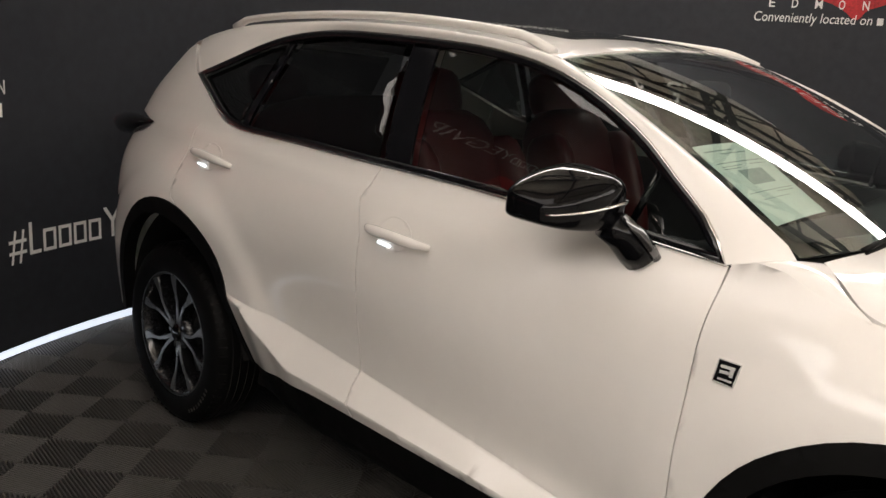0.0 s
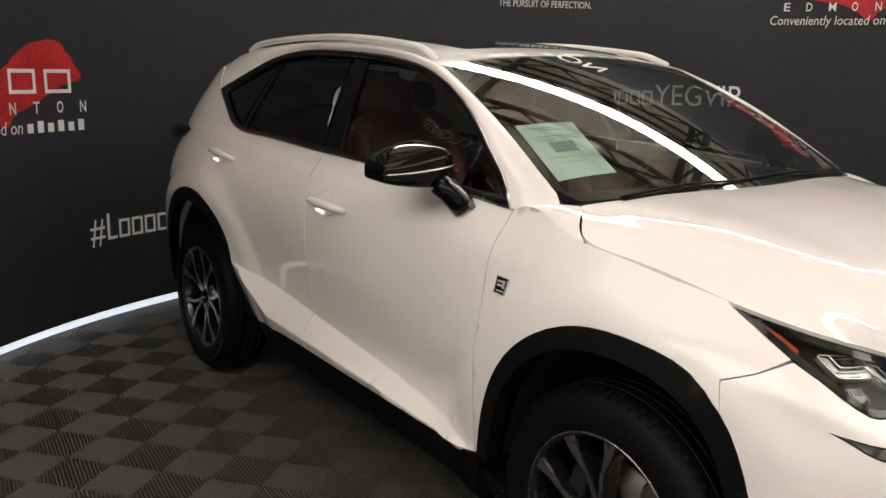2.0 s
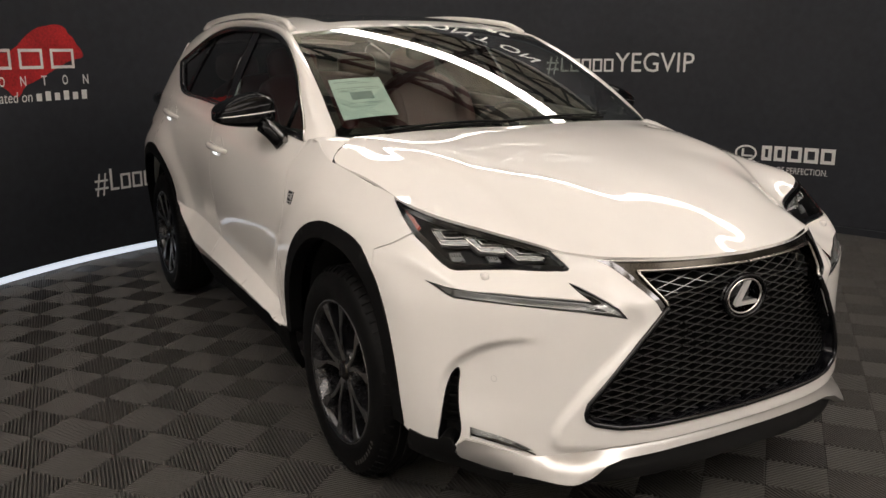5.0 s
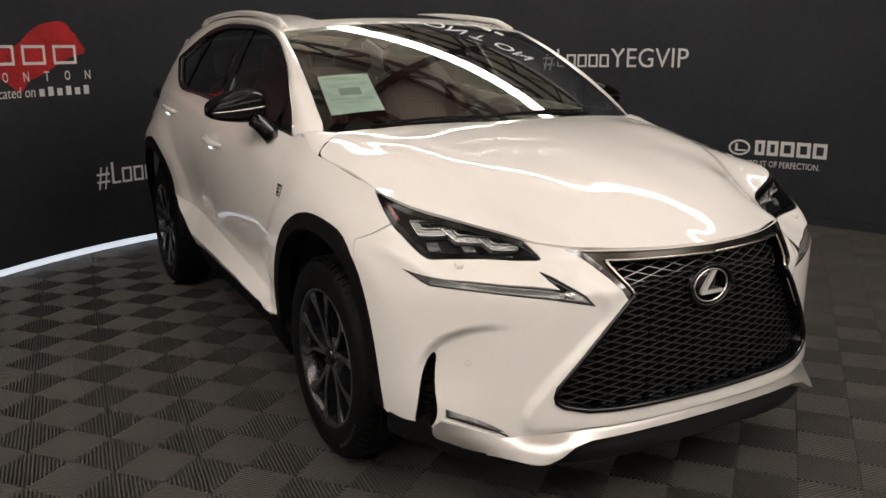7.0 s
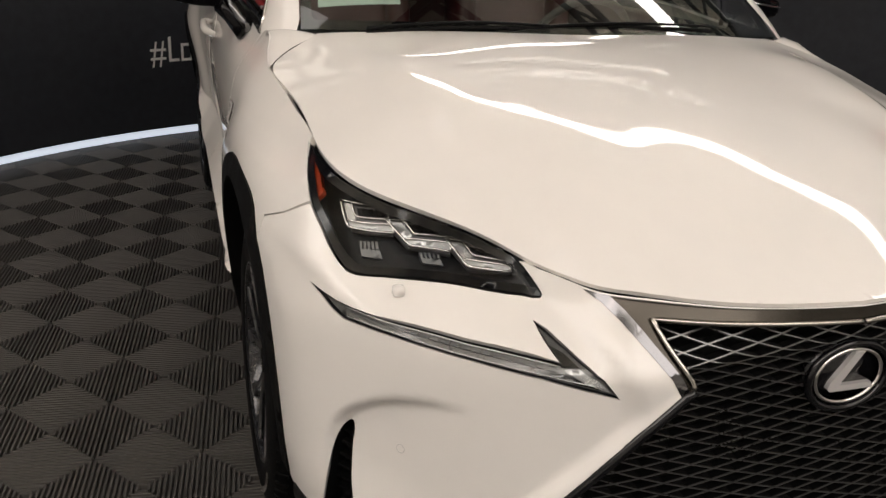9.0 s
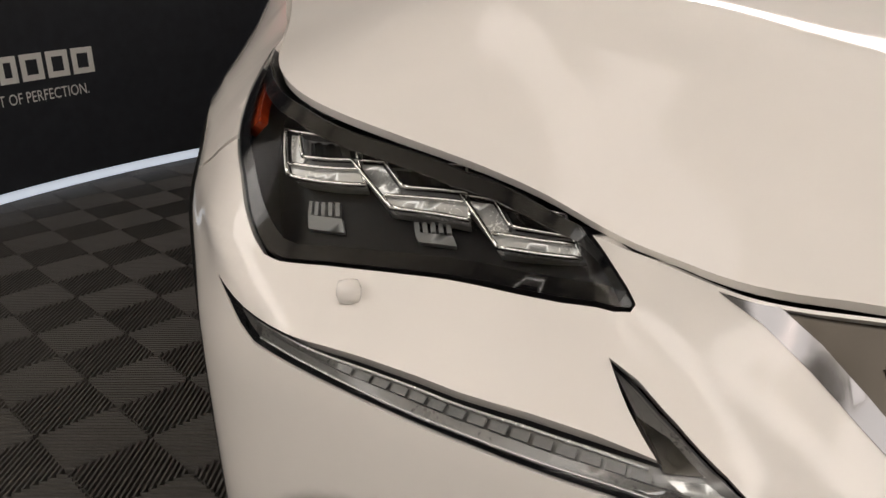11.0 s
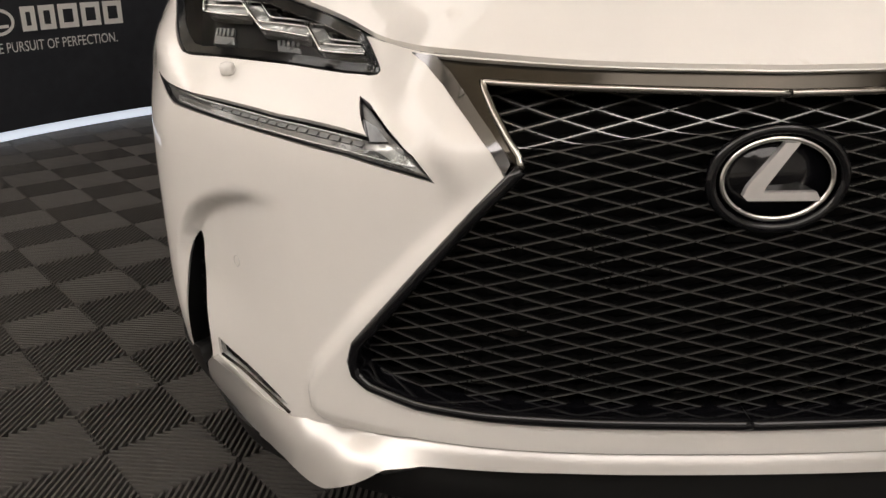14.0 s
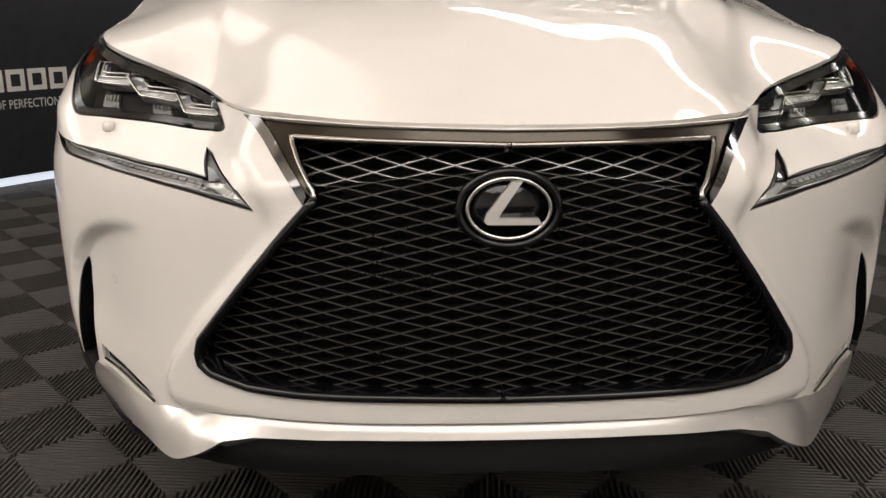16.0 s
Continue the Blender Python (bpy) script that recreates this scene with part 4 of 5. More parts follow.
for s in BOTH:
    sid = (s,)
    # headlamp: dark bowl, three stepped lamps, clear lens
    bowl = panel("headlight", grown(HEADLIGHT, -.002), lift(body, -.050), LAMPBLACK, car, (), .02, .002, sides=sid, label="headlight with three stepped LED lamps behind a clear lens")[0]
    rim = dense(grown(HEADLIGHT, -.002), .015)
    w0, w1 = lift(body, -.050)(rim[:, 0], rim[:, 1]), lift(body, .0)(rim[:, 0], rim[:, 1])
    n = len(rim)
    part("bowl_wall", np.concatenate([w0, w1]) * (1, s, 1), [(i, (i + 1) % n, n + (i + 1) % n, n + i) for i in range(n)], LAMPBLACK, bowl)
    rim2 = grown(HEADLIGHT, -.013)
    panel("border", grown(HEADLIGHT, -.002), lift(body, -.002), BLACK, bowl, [rim2], .02, .002, sides=sid, edge=.012)
    panel("lens", grown(HEADLIGHT, -.002), lift(body, .002), LENS, bowl, (), .02, .002, sides=sid, edge=.012)
    for tl, tr, br, bl in (((1.05, .946), (.952, .946), (.904, .906), (.992, .910)), ((.934, .926), (.824, .920), (.786, .880), (.866, .888)), ((.810, .898), (.676, .890), (.640, .859), (.740, .862))):
        at = lambda u, w: tuple((1 - w) * ((1 - u) * tl[k] + u * tr[k]) + w * ((1 - u) * bl[k] + u * br[k]) for k in (0, 1))
        lamp = panel("lamp_unit", [at(0, 0), at(1, 0), at(1, 1), at(0, 1)], lift(body, -.036), LAMPFIN, bowl, (), .02, .010, sides=sid, label="chrome-edged stepped lamp unit")[0]
        panel("reflector", [at(.34, .08), at(.97, .10), at(.97, .50), at(.34, .50)], lift(body, -.033), LAMPBLACK, lamp, (), .012, .004, sides=sid)
        panel("lamp_bar", [at(.04, .74), at(.99, .70), at(.99, .97), at(.04, .99)], lift(body, -.024), LAMPGREY, lamp, (), .012, .012, sides=sid, label="bright horizontal light bar")
        panel("lamp_ledge", [at(.30, .52), at(1, .50), at(.99, .66), at(.22, .68)], lift(body, -.029), LAMPFIN, lamp, (), .012, .010, sides=sid)
        panel("lamp_blade", [at(.02, .03), at(.25, .03), at(.27, .52), at(.18, .70), at(.03, .72)], lift(body, -.028), LAMPGREY, lamp, (), .012, .010, sides=sid)
        for line_at, r in (([at(0, 0), at(1, .0)], .0010), ([at(0, 0), at(-.01, 1), at(1, 1.01)], .0018), ([at(.28, .02), at(.30, .52), at(1, .50)], .0014), ([at(.05, .73), at(.99, .69)], .0016), ([at(1, .0), at(1, 1)], .0012)):
            q = np.concatenate([np.array(line_at[i]) + (np.array(line_at[i + 1]) - line_at[i]) * np.linspace(0, 1, 8)[:, None] for i in range(len(line_at) - 1)])
            part("lamp_edge", *tube(lens_path(q, -.0205) * (1, s, 1), r * 1.4, 6), CHROME, lamp)
        for u in (.48, .66, .84):
            part("projector", *tube(lens_path([at(u, .14), at(u + .02, .46)], -.030) * (1, s, 1), [.005, .004], 8), SMOKE, lamp)
    for a0, z0, wide, tall in ((.962, .898, .040, .023), (.844, .884, .037, .017), (.728, .871, .056, .010)):
        comb = panel("heat_sink", [(a0 - .45 * tall, z0 - .45 * tall), (a0 - wide - .45 * tall, z0 - .45 * tall - .002), (a0 - wide - tall, z0 - tall), (a0 - tall, z0 - tall + .002)], lift(body, -.040), LAMPFIN, bowl, (), .012, .008, sides=sid, label="grey comb-shaped heat sink")[0]
        for k in range(5):
            fa = a0 - wide * k / 5
            panel("cooling_fin", [(fa, z0), (fa - .0045, z0), (fa - .0045 - .45 * tall, z0 - .46 * tall), (fa - .45 * tall, z0 - .46 * tall)], lift(body, -.040), LAMPFIN, comb, (), .012, .008, sides=sid)
    panel("side_marker", [(1.235, .986), (1.18, .967), (1.12, .944), (1.09, .930), (1.085, .944), (1.13, .964), (1.19, .980)], lift(body, -.006), AMBER, bowl, (), .02, .01, sides=sid, label="amber side reflector")
    # running light under it
    run = panel("running_light", grown(DRL, -.001), lift(body, -.009), DRLGREY, car, (), .02, .003, sides=sid, label="grey arrow-shaped LED running light behind a clear lens", edge=.012)[0]
    rim = dense(grown(DRL, -.001), .012)
    w0, w1 = lift(body, -.011)(rim[:, 0], rim[:, 1]), lift(body, -.0005)(rim[:, 0], rim[:, 1])
    n = len(rim)
    part("edge", np.concatenate([w0, w1]) * (1, s, 1), [(i, (i + 1) % n, n + (i + 1) % n, n + i) for i in range(n)], LAMPBLACK, run)
    panel("lens", grown(DRL, -.003), lift(body, -.002), LENS, run, (), .02, .002, sides=sid, edge=.012)
    top, low = np.array(DRL[19:26]), np.array(DRL[3:12])
    zt, zb = (lambda a, r=top[np.argsort(top[:, 0])]: np.interp(a, r[:, 0], r[:, 1])), (lambda a, r=low[np.argsort(low[:, 0])]: np.interp(a, r[:, 0], r[:, 1]))
    row = lambda a, k: [(float(q), float(zb(q) + (zt(q) - zb(q)) * k)) for q in a]
    a = np.linspace(.895, .50, 22)
    panel("light_guide", row(a, .30) + row(a[::-1], .60), lift(body, -.005), DRLGREY, run, (), .02, .003, sides=sid, label="satin grey light guide", edge=.014)
    part("bright_line", *tube(lens_path(row(np.linspace(.905, .53, 24), .88), -.004) * (1, s, 1), .0013, 6), LAMPGREY, run, "thin bright upper edge")
    part("bright_line", *tube(lens_path(row(np.linspace(.90, .45, 24), .25), -.004) * (1, s, 1), .0011, 6), LAMPGREY, run, "thin bright lower edge")
    for k in range(15):
        a0 = .80 - .0185 * k
        panel("led", row([a0, a0 - .0145], .82) + row([a0 - .0145, a0], .64), lift(body, -.0045), LAMPFIN, run, (), .02, .002, sides=sid)
    for tri, mat in (([(.520, .766), (.536, .777), (.549, .787), (.520, .781), (.492, .768)], BLADE), ([(.516, .763), (.490, .765), (.462, .750), (.436, .729), (.474, .738)], LAMPGREY), ([(.512, .757), (.478, .741), (.448, .732), (.505, .742), (.54, .752)], BLADE)):
        panel("facet", tri, lift(body, -.005), mat, run, (), .012, .003, sides=sid, label="bright cut facet of the arrow's tip")
    part("washer_cap", *block((.022, .022, .020), Matrix.Translation(tuple(lift(body, .004)(np.array(.835), np.array(.822)) * (1, s, 1))), .008), PAINT, car, "white headlight washer cap")
    k = np.linspace(0, 2 * np.pi, 20, endpoint=False)
    ea, ez = along(s=.735) + .0085 * np.cos(k), .540 + .0085 * np.sin(k)
    sensor = part("parking_sensor", *tube(lift(body, .0)(ea, ez) * (1, s, 1), .0008, 6, True), GARNISH, car, "round white parking sensor")
    # air slot with louvres, fog lamp, lower corner
    slot = panel("air_slot", grown(rounded(SLOT, 2), .006), lift(plain, -.050), LINER, car, (), .02, .002, sides=sid, label="black vertical air slot in the bumper corner")[0]
    rim = dense(grown(rounded(SLOT, 2), -.0035), .012)
    w0, w1 = lift(plain, -.050)(rim[:, 0], rim[:, 1]), lift(body, .0008)(rim[:, 0], rim[:, 1])
    n = len(rim)
    part("slot_wall", np.concatenate([w0, w1]) * (1, s, 1), [(i, (i + 1) % n, n + (i + 1) % n, n + i) for i in range(n)], PLASTIC, slot)
    for k in range(6):
        z = .385 + .028 * k
        panel("louvre", [(.948, z), (.900, z), (.900, z + .006), (.948, z + .006)], lift(plain, -.030), PLASTIC, slot, (), .03, .02, sides=sid)
    fog = panel("fog_lamp", grown(FOG, .001), lift(body, -.022), LAMPGREY, car, (), .02, .002, sides=sid, label="slim fog lamp with a chrome lower edge")[0]
    panel("lens", grown(FOG, -.001), lift(body, -.004), LENS, fog, (), .03, .002, sides=sid)
    a = np.array([.845, .784, .712, .668])
    part("chrome_edge", *tube(lift(body, .004)(a, np.array([.365, .361, .343, .327])) * (1, s, 1), .0025, 8), DARKCHROME, fog)

GARN = [(0, .368), (.45, .366), (.54, .350), (.60, .333), (.66, .322), (.70, .323), (.752, .332), (.82, .345), (.872, .351), (.896, .332), (.903, .306), (.885, .288), (.82, .281), (.74, .279), (.66, .280), (.60, .284), (.56, .290), (.52, .300), (.48, .312), (.43, .321), (.25, .327), (0, .329)]


def lip(a, z):
    """The lower garnish stands out like a blade, most at its corner."""
    m = np.abs(a)
    top = np.interp(m, [0, .45, .54, .60, .66, .70, .752, .82, .86, .92], [.364, .362, .346, .329, .320, .321, .330, .343, .349, .312])
    k = .003 - .009 * sm(-.008, .004, z - top) * (1 - sm(.60, .66, m)) + (.026 + .036 * bump(m, .57, .10)) * np.clip((top - z) / .045, 0, 1.1) * (1 - .8 * sm(.66, .90, m))
    return lift(plain, 1.0)(a, z) * k[..., None] + plain(a, z) * (1 - k[..., None])


panel("lower_garnish", mirror(GARN), lip, GARNISH, car, (), .013, .03, label="satin pearl lower bumper garnish", edge=.010)
def chin_lip(a, z):
    """The chin leans forward to a soft lower lip."""
    k = .004 + .030 * sm(.325, .262, z) * (1 - sm(.75, .95, np.abs(a)))
    return lift(plain, 1.0)(a, z) * k[..., None] + plain(a, z) * (1 - k[..., None])


panel("chin", mirror([(0, .334), (.25, .332), (.43, .326), (.49, .314), (.57, .293), (.66, .283), (.80, .283), (.888, .292), (.906, .318), (.915, .350), (.936, .352), (.957, .336), (1.0, .334), (1.06, .340), (1.09, .26), (.9, .246), (.5, .262), (0, .276)]), chin_lip, SATIN, car, (), .02, .05, label="satin black chin spoiler with a soft lower lip")

# ---- doors' small parts ----
for s in BOTH:
    for door, x0, z0, tilt in ((front_door, -.05, .998, -2.5), (rear_door, -1.085, 1.088, -5)):
        own = door[0 if s > 0 else 1]
        k = np.linspace(-1, 1, 15)
        p = lift(body, 1)(np.array([ax_(x0 + .132 * q) for q in k]), z0 + .132 * k * math.tan(radians(tilt)))
        b = body(np.array([ax_(x0 + .132 * q) for q in k]), z0 + .132 * k * math.tan(radians(tilt)))
        off = .036 * (1 - np.abs(k) ** 4) + .002
        path = (b + (p - b) * off[:, None]) * (1, s, 1)
        handle = part("door_handle", *tube(path, .0145 * (1 - .45 * np.abs(k) ** 3), 10, flat=1.15), PAINT, own, "body-coloured door handle")
        cup = [(ax_(x0 - .02 + .075 * math.cos(t)), z0 + .005 + .048 * math.sin(t)) for t in np.linspace(0, 2 * math.pi, 18, endpoint=False)]
        c0 = np.array([ax_(x0 - .02), z0 + .005])

        def dish(a, z, c0=c0):
            r = np.hypot((a - c0[0]) / .075, (z - c0[1]) / .042)
            return lift(body, .0012)(a, z) + (body(a, z) - lift(body, 1)(a, z)) * (.020 * sm(1, .2, r))[..., None]
        panel("handle_cup", cup, dish, PAINT, handle, (), .014, .003, sides=(s,))
        g = lift(body, .006)(np.array([ax_(x0 - .07), ax_(x0 - .02)]), np.array([z0 - .026, z0 - .030])) * (1, s, 1)
        part("courtesy_lamp", *tube(g, .0045, 8), GLOW, handle, "small white lamp under the handle")
    fb = [(ax_(.951 + dx), .915 + dz) for dx, dz in ((.020, -.024), (.026, .022), (-.020, .024), (-.026, -.022))]
    own = fender[0 if s > 0 else 1]
    badge2 = panel("fender_badge", fb, lift(body, .003), BLACK, own, (), .03, .003, sides=(s,), label="small square black and chrome fender badge")[0]
    q = dense(fb, .01)
    part("badge_edge", *tube(lift(body, .0045)(q[:, 0], q[:, 1]) * (1, s, 1), .0013, 6, True), SILVER, badge2)
    for dx0, dx1, z0, z1 in ((-.014, .016, .923, .929), (-.014, .006, .912, .918), (.007, .015, .908, .924), (-.015, .015, .898, .902)):
        panel("badge_bar", [(ax_(.951 + dx0), z0), (ax_(.951 + dx1), z0), (ax_(.951 + dx1), z1), (ax_(.951 + dx0), z1)], lift(body, .006), SILVER, badge2, (), .02, .002, sides=(s,))

    # door mirror
    def shell(u, w, s=s):
        """A rounded, wedge-shaped housing."""
        cu, su = np.cos(u), np.sin(u)
        r = np.maximum(1 - w**2, 0) ** .24
        px = np.sign(cu) * np.abs(cu) ** .46 * r
        pz = np.sign(su) * np.abs(su) ** .40 * r
        fore = (px + 1) / 2
        tall = np.where(pz > 0, .073 - .018 * fore**2, .052 - .008 * fore)
        return np.stack([.552 - .030 * w + .092 * px, -s * (.955 + .110 * w), 1.198 - .010 * w + tall * (1 - .34 * w) * pz - .012 * fore], -1)
    v, f = grid(shell, np.linspace(0, 2 * np.pi, 56, endpoint=False), np.sin(np.linspace(-np.pi / 2, np.pi / 2, 30)), close_u=True, flip=s < 0)
    mir = part("door_mirror", v, f, MIRRORBLACK, car, "gloss black door mirror with a chrome line")
    w = np.linspace(-.90, .93, 22)
    line = shell(np.full(22, .02), w)
    out = np.stack([0 * w, -s * .004 * sm(.5, 1, w), 0 * w - .001], -1)
    part("chrome_line", *tube(line + out, np.linspace(.008, .003, 22), 8, flat=.7), CHROME, mir)
    foot = [(.676, -s * .832, 1.084), (.664, -s * .850, 1.108), (.648, -s * .872, 1.135), (.628, -s * .898, 1.160)]
    part("mirror_foot", *tube(foot, [.056, .053, .050, .050], 14, flat=.75), MIRRORBLACK, mir)
    cover = [(.727, -s * .842, 1.090), (.716, -s * .860, 1.118), (.700, -s * .880, 1.148), (.668, -s * .905, 1.180)]
    part("foot_cover", *tube(cover, [.008, .010, .010, .008], 10, flat=1.3), BLADE, mir, "satin silver cover of the mirror foot")
    part("mirror_glass", *[(np.stack([np.full(24, .462), -s * (.955 + .085 * np.cos(np.linspace(0, 2 * np.pi, 24, endpoint=False))), 1.200 + .052 * np.sin(np.linspace(0, 2 * np.pi, 24, endpoint=False))], -1), [tuple(range(24))])][0], CHROME, mir)

# ---- wheels ----


def wheel(x, s, phase):
    """A tyre, a rim with five forked spokes, a hub; the outer face looks to -y before mirroring."""
    o = np.array([x, -.80, .364])
    q = lambda v: (np.asarray(v, float) + o) * (1, s, 1)
    fl = lambda f: f if s > 0 else [t[::-1] for t in f]
    v, f = lathe([(.02, -.03), (.165, -.03), (.168, -.022), (.165, -.012), (.02, -.012)], 40)
    w = part("wheel", q(v), fl(f), STEEL, car, "black wheel with machined forked spokes and tyre")
    tread = [(.244, -.098), (.251, -.108), (.268, -.113), (.302, -.1145), (.335, -.108), (.352, -.094), (.360, -.080), (.3635, -.055), (.364, -.03), (.364, .03), (.3635, .055), (.358, .085), (.34, .108), (.30, .114), (.256, .108), (.244, .098)]
    v, f = lathe(tread, 72)
    part("tyre", q(v), fl(f), RUBBER, w, "black road tyre")
    grooves = [lathe([(r - .002, y - .004), (r + .0012, y - .003), (r + .0012, y + .003), (r - .002, y + .004)], 60) for r, y in ((.3638, -.05), (.3642, -.017), (.3642, .017), (.3638, .05))]
    part("tread", *(lambda m: (q(m[0]), fl(m[1])))(merged(*grooves)), LINER, w)
    lugs = []
    for k in range(64):
        c, d = math.cos(k * math.tau / 64), math.sin(k * math.tau / 64)
        m = Matrix.Translation((.3555 * c, -.088, .3555 * d)) @ Matrix.Rotation(-k * math.tau / 64, 4, "Y") @ Matrix.Rotation(radians(-32), 4, "Z")
        lugs.append(block((.006, .03, .011), m))
    tagged(part("shoulder_tread", *(lambda m: (q(m[0]), fl(m[1])))(merged(*lugs)), RUBBER, w, smooth=False), kind="stuff")
    letters = []
    for k in range(9):
        t = radians(-62 + 4.2 * k)
        letters.append(block((.014, .003, .008), Matrix.Translation((.312 * math.cos(t), -.1142, .312 * math.sin(t))) @ Matrix.Rotation(-t, 4, "Y")))
    part("sidewall_print", *(lambda m: (q(m[0]), fl(m[1])))(merged(*letters)), STEEL, w, smooth=False)
    v, f = lathe([(.254, -.100), (.251, -.107), (.243, -.108), (.237, -.100), (.230, -.085), (.224, -.05), (.222, .02), (.230, .09), (.248, .10)], 72)
    part("rim", q(v), fl(f), RIMBLACK, w, "gloss black rim barrel")
    v, f = lathe([(.2505, -.1074), (.2485, -.1088), (.2460, -.1084)], 72)
    part("rim_lip", q(v), fl(f), RIMFACE, w, "machined rim lip")
    for k in range(5):
        t0 = math.tau * k / 5 + radians(phase)
        for side in (-1, 1):
            # each fork leaves the hub beside its twin, then kinks outwards to a broad foot on the rim
            pts = [(.036, .19 * side), (.075, .135 * side), (.115, .165 * side), (.150, .205 * side), (.176, .262 * side), (.205, .300 * side), (.243, .305 * side)]
            c = Curve([(r * math.cos(t0 + a), r * math.sin(t0 + a)) for r, a in pts], "chord")
            cc = c(np.linspace(0, c.t[-1], 9))
            share = np.linspace(0, 1, 9)[:, None]
            d = np.gradient(cc, axis=0)
            nrm = np.stack([-d[:, 1], d[:, 0]], 1) / np.linalg.norm(d, axis=1, keepdims=True)
            wd = .0062 + .0030 * bump(share, 0, .25) + .0135 * sm(.58, 1, share)
            y = -.082 - .020 * np.linspace(0, 1, 9) ** .7
            for wide, y_add, deep, mat, nm in ((1.22, .004, .045, RIMBLACK, "spoke"), (.86, -.001, .004, RIMFACE, "spoke_face")):
                a_, b_ = cc + nrm * wd * wide, cc - nrm * wd * wide
                top = lambda e, yy: np.stack([e[:, 0], yy, e[:, 1]], -1)
                v = np.concatenate([top(a_, y + y_add), top(b_, y + y_add), top(b_, y + y_add + deep), top(a_, y + y_add + deep)])
                f = [(j * 9 + i, j * 9 + i + 1, (j + 1) % 4 * 9 + i + 1, (j + 1) % 4 * 9 + i) for j in range(4) for i in range(8)]
                sp = part(nm, q(v), fl(f), mat, w, smooth=False)
        t = t0 + math.pi / 5
        v, f = lathe([(.0, -.083), (.009, -.083), (.010, -.079), (.010, -.06)], 6)
        part("wheel_nut", q(v + np.array([.056 * math.cos(t), 0, .056 * math.sin(t)])), fl(f), RIMBLACK, w, smooth=False)
    v, f = lathe([(.0, -.092), (.022, -.092), (.028, -.089), (.032, -.084)], 32)
    part("centre_cap", q(v), fl(f), BLACK, w, "black wheel centre cap")
    v, f = lathe([(.026, -.0905), (.029, -.0915), (.032, -.0865)], 32)
    part("cap_ring", q(v), fl(f), DARKCHROME, w)
    v, f = lathe([(.032, -.084), (.050, -.080), (.072, -.076), (.074, -.04)], 32)
    part("hub", q(v), fl(f), RIMBLACK, w)
    part("brake_caliper", *(lambda m: (q(m[0]), fl(m[1])))(block((.06, .06, .15), pose(-.12 if x > 0 else .12, -.03, .05, 0, 20, 0), .01)), LINER, w)


for x in (1.33, -1.33):
    for s in BOTH:
        wheel(x, s, 30 if x > 0 else -2)
part("underbody", *block((3.6, 1.45, .12), pose(0, 0, .27), .02), LINER, car, "dark underbody", smooth=False)
part("axle_block", *block((.9, 1.0, .5), pose(1.45, 0, .55), .05), LINER, car, "dark engine bay block", smooth=False)

# ---- cabin ----


def pillow(size, m, e=.6, n=20):
    """A soft rounded block."""
    u, w = np.linspace(-np.pi, np.pi, n, endpoint=False), np.linspace(-np.pi / 2, np.pi / 2, n // 2)
    p = lambda c: np.sign(c) * np.abs(c) ** e
    def f(a, b):
        return np.stack([p(np.cos(b)) * p(np.cos(a)) * size[0] / 2, p(np.cos(b)) * p(np.sin(a)) * size[1] / 2, p(np.sin(b)) * size[2] / 2], -1)
    v, faces = grid(f, u, w, close_u=True)
    r, t = np.array(m.to_3x3()), np.array(m.translation)
    return v @ r.T + t, faces


cabin = part("cabin_tub", *block((2.7, 1.34, .10), pose(-.35, 0, .52), .03), CABIN, car, "black cabin floor and trim", smooth=False)
for s in BOTH:
    part("door_card", *block((2.3, .05, .55), pose(-.25, -s * .74, .85), .02), CABIN, cabin, "black door trim")
    seat = part("front_seat", *pillow((.56, .52, .22), pose(-.02, -s * .36, .70, 0, -8, 0)), LEATHER, car, "red leather front seat with headrest")
    part("backrest", *pillow((.20, .50, .66), pose(-.36, -s * .36, 1.0, 0, -18, 0)), LEATHER, seat)
    for k in (-1, 1):
        part("side_bolster", *pillow((.22, .10, .52), pose(-.29, -s * .36 + k * .215, .98, 0, -18, 0)), LEATHER, seat)
    part("headrest", *pillow((.12, .27, .19), pose(-.50, -s * .36, 1.36, 0, -12, 0)), LEATHER, seat)
    part("headrest_post", *merged(*[tube([(-.46, -s * .36 + k, 1.22), (-.49, -s * .36 + k, 1.32)], .007, 6) for k in (-.05, .05)]), CHROME, seat)
bench = part("rear_seat", *pillow((.55, 1.25, .22), pose(-.95, 0, .72, 0, -6, 0)), LEATHER, car, "red leather rear bench")
part("bench_back", *pillow((.20, 1.25, .60), pose(-1.22, 0, 1.02, 0, -22, 0)), LEATHER, bench)
for y in (-.40, .40):
    part("bench_headrest", *pillow((.11, .26, .17), pose(-1.36, y, 1.34, 0, -15, 0)), LEATHER, bench)
v, f = grid(lambda u, w: np.stack([1.02 - .42 * w - .06 * u**2, .72 * u, 1.085 + .035 * np.sin(np.pi * np.minimum(w * 1.3, 1)) - .25 * np.maximum(w - .75, 0) * 2], -1), np.linspace(-1, 1, 24), np.linspace(0, 1, 10))
dash = part("dashboard", v, f, CABIN, car, "black dashboard")
part("dash_front", *block((.10, 1.40, .36), pose(.60, 0, .85), .03), CABIN, dash)
k = np.linspace(0, 2 * np.pi, 32, endpoint=False)
wheel_rim = np.stack([.40 + .09 * np.sin(k), .36 + .185 * np.cos(k), 1.02 + .165 * np.sin(k)], -1)
steer = part("steering_wheel", *tube(wheel_rim, .015, 8, True, up=(1, 0, 0)), CABIN, car, "black steering wheel")
part("steering_boss", *pillow((.07, .16, .12), pose(.42, .36, 1.01, 0, 30, 0)), CABIN, steer)
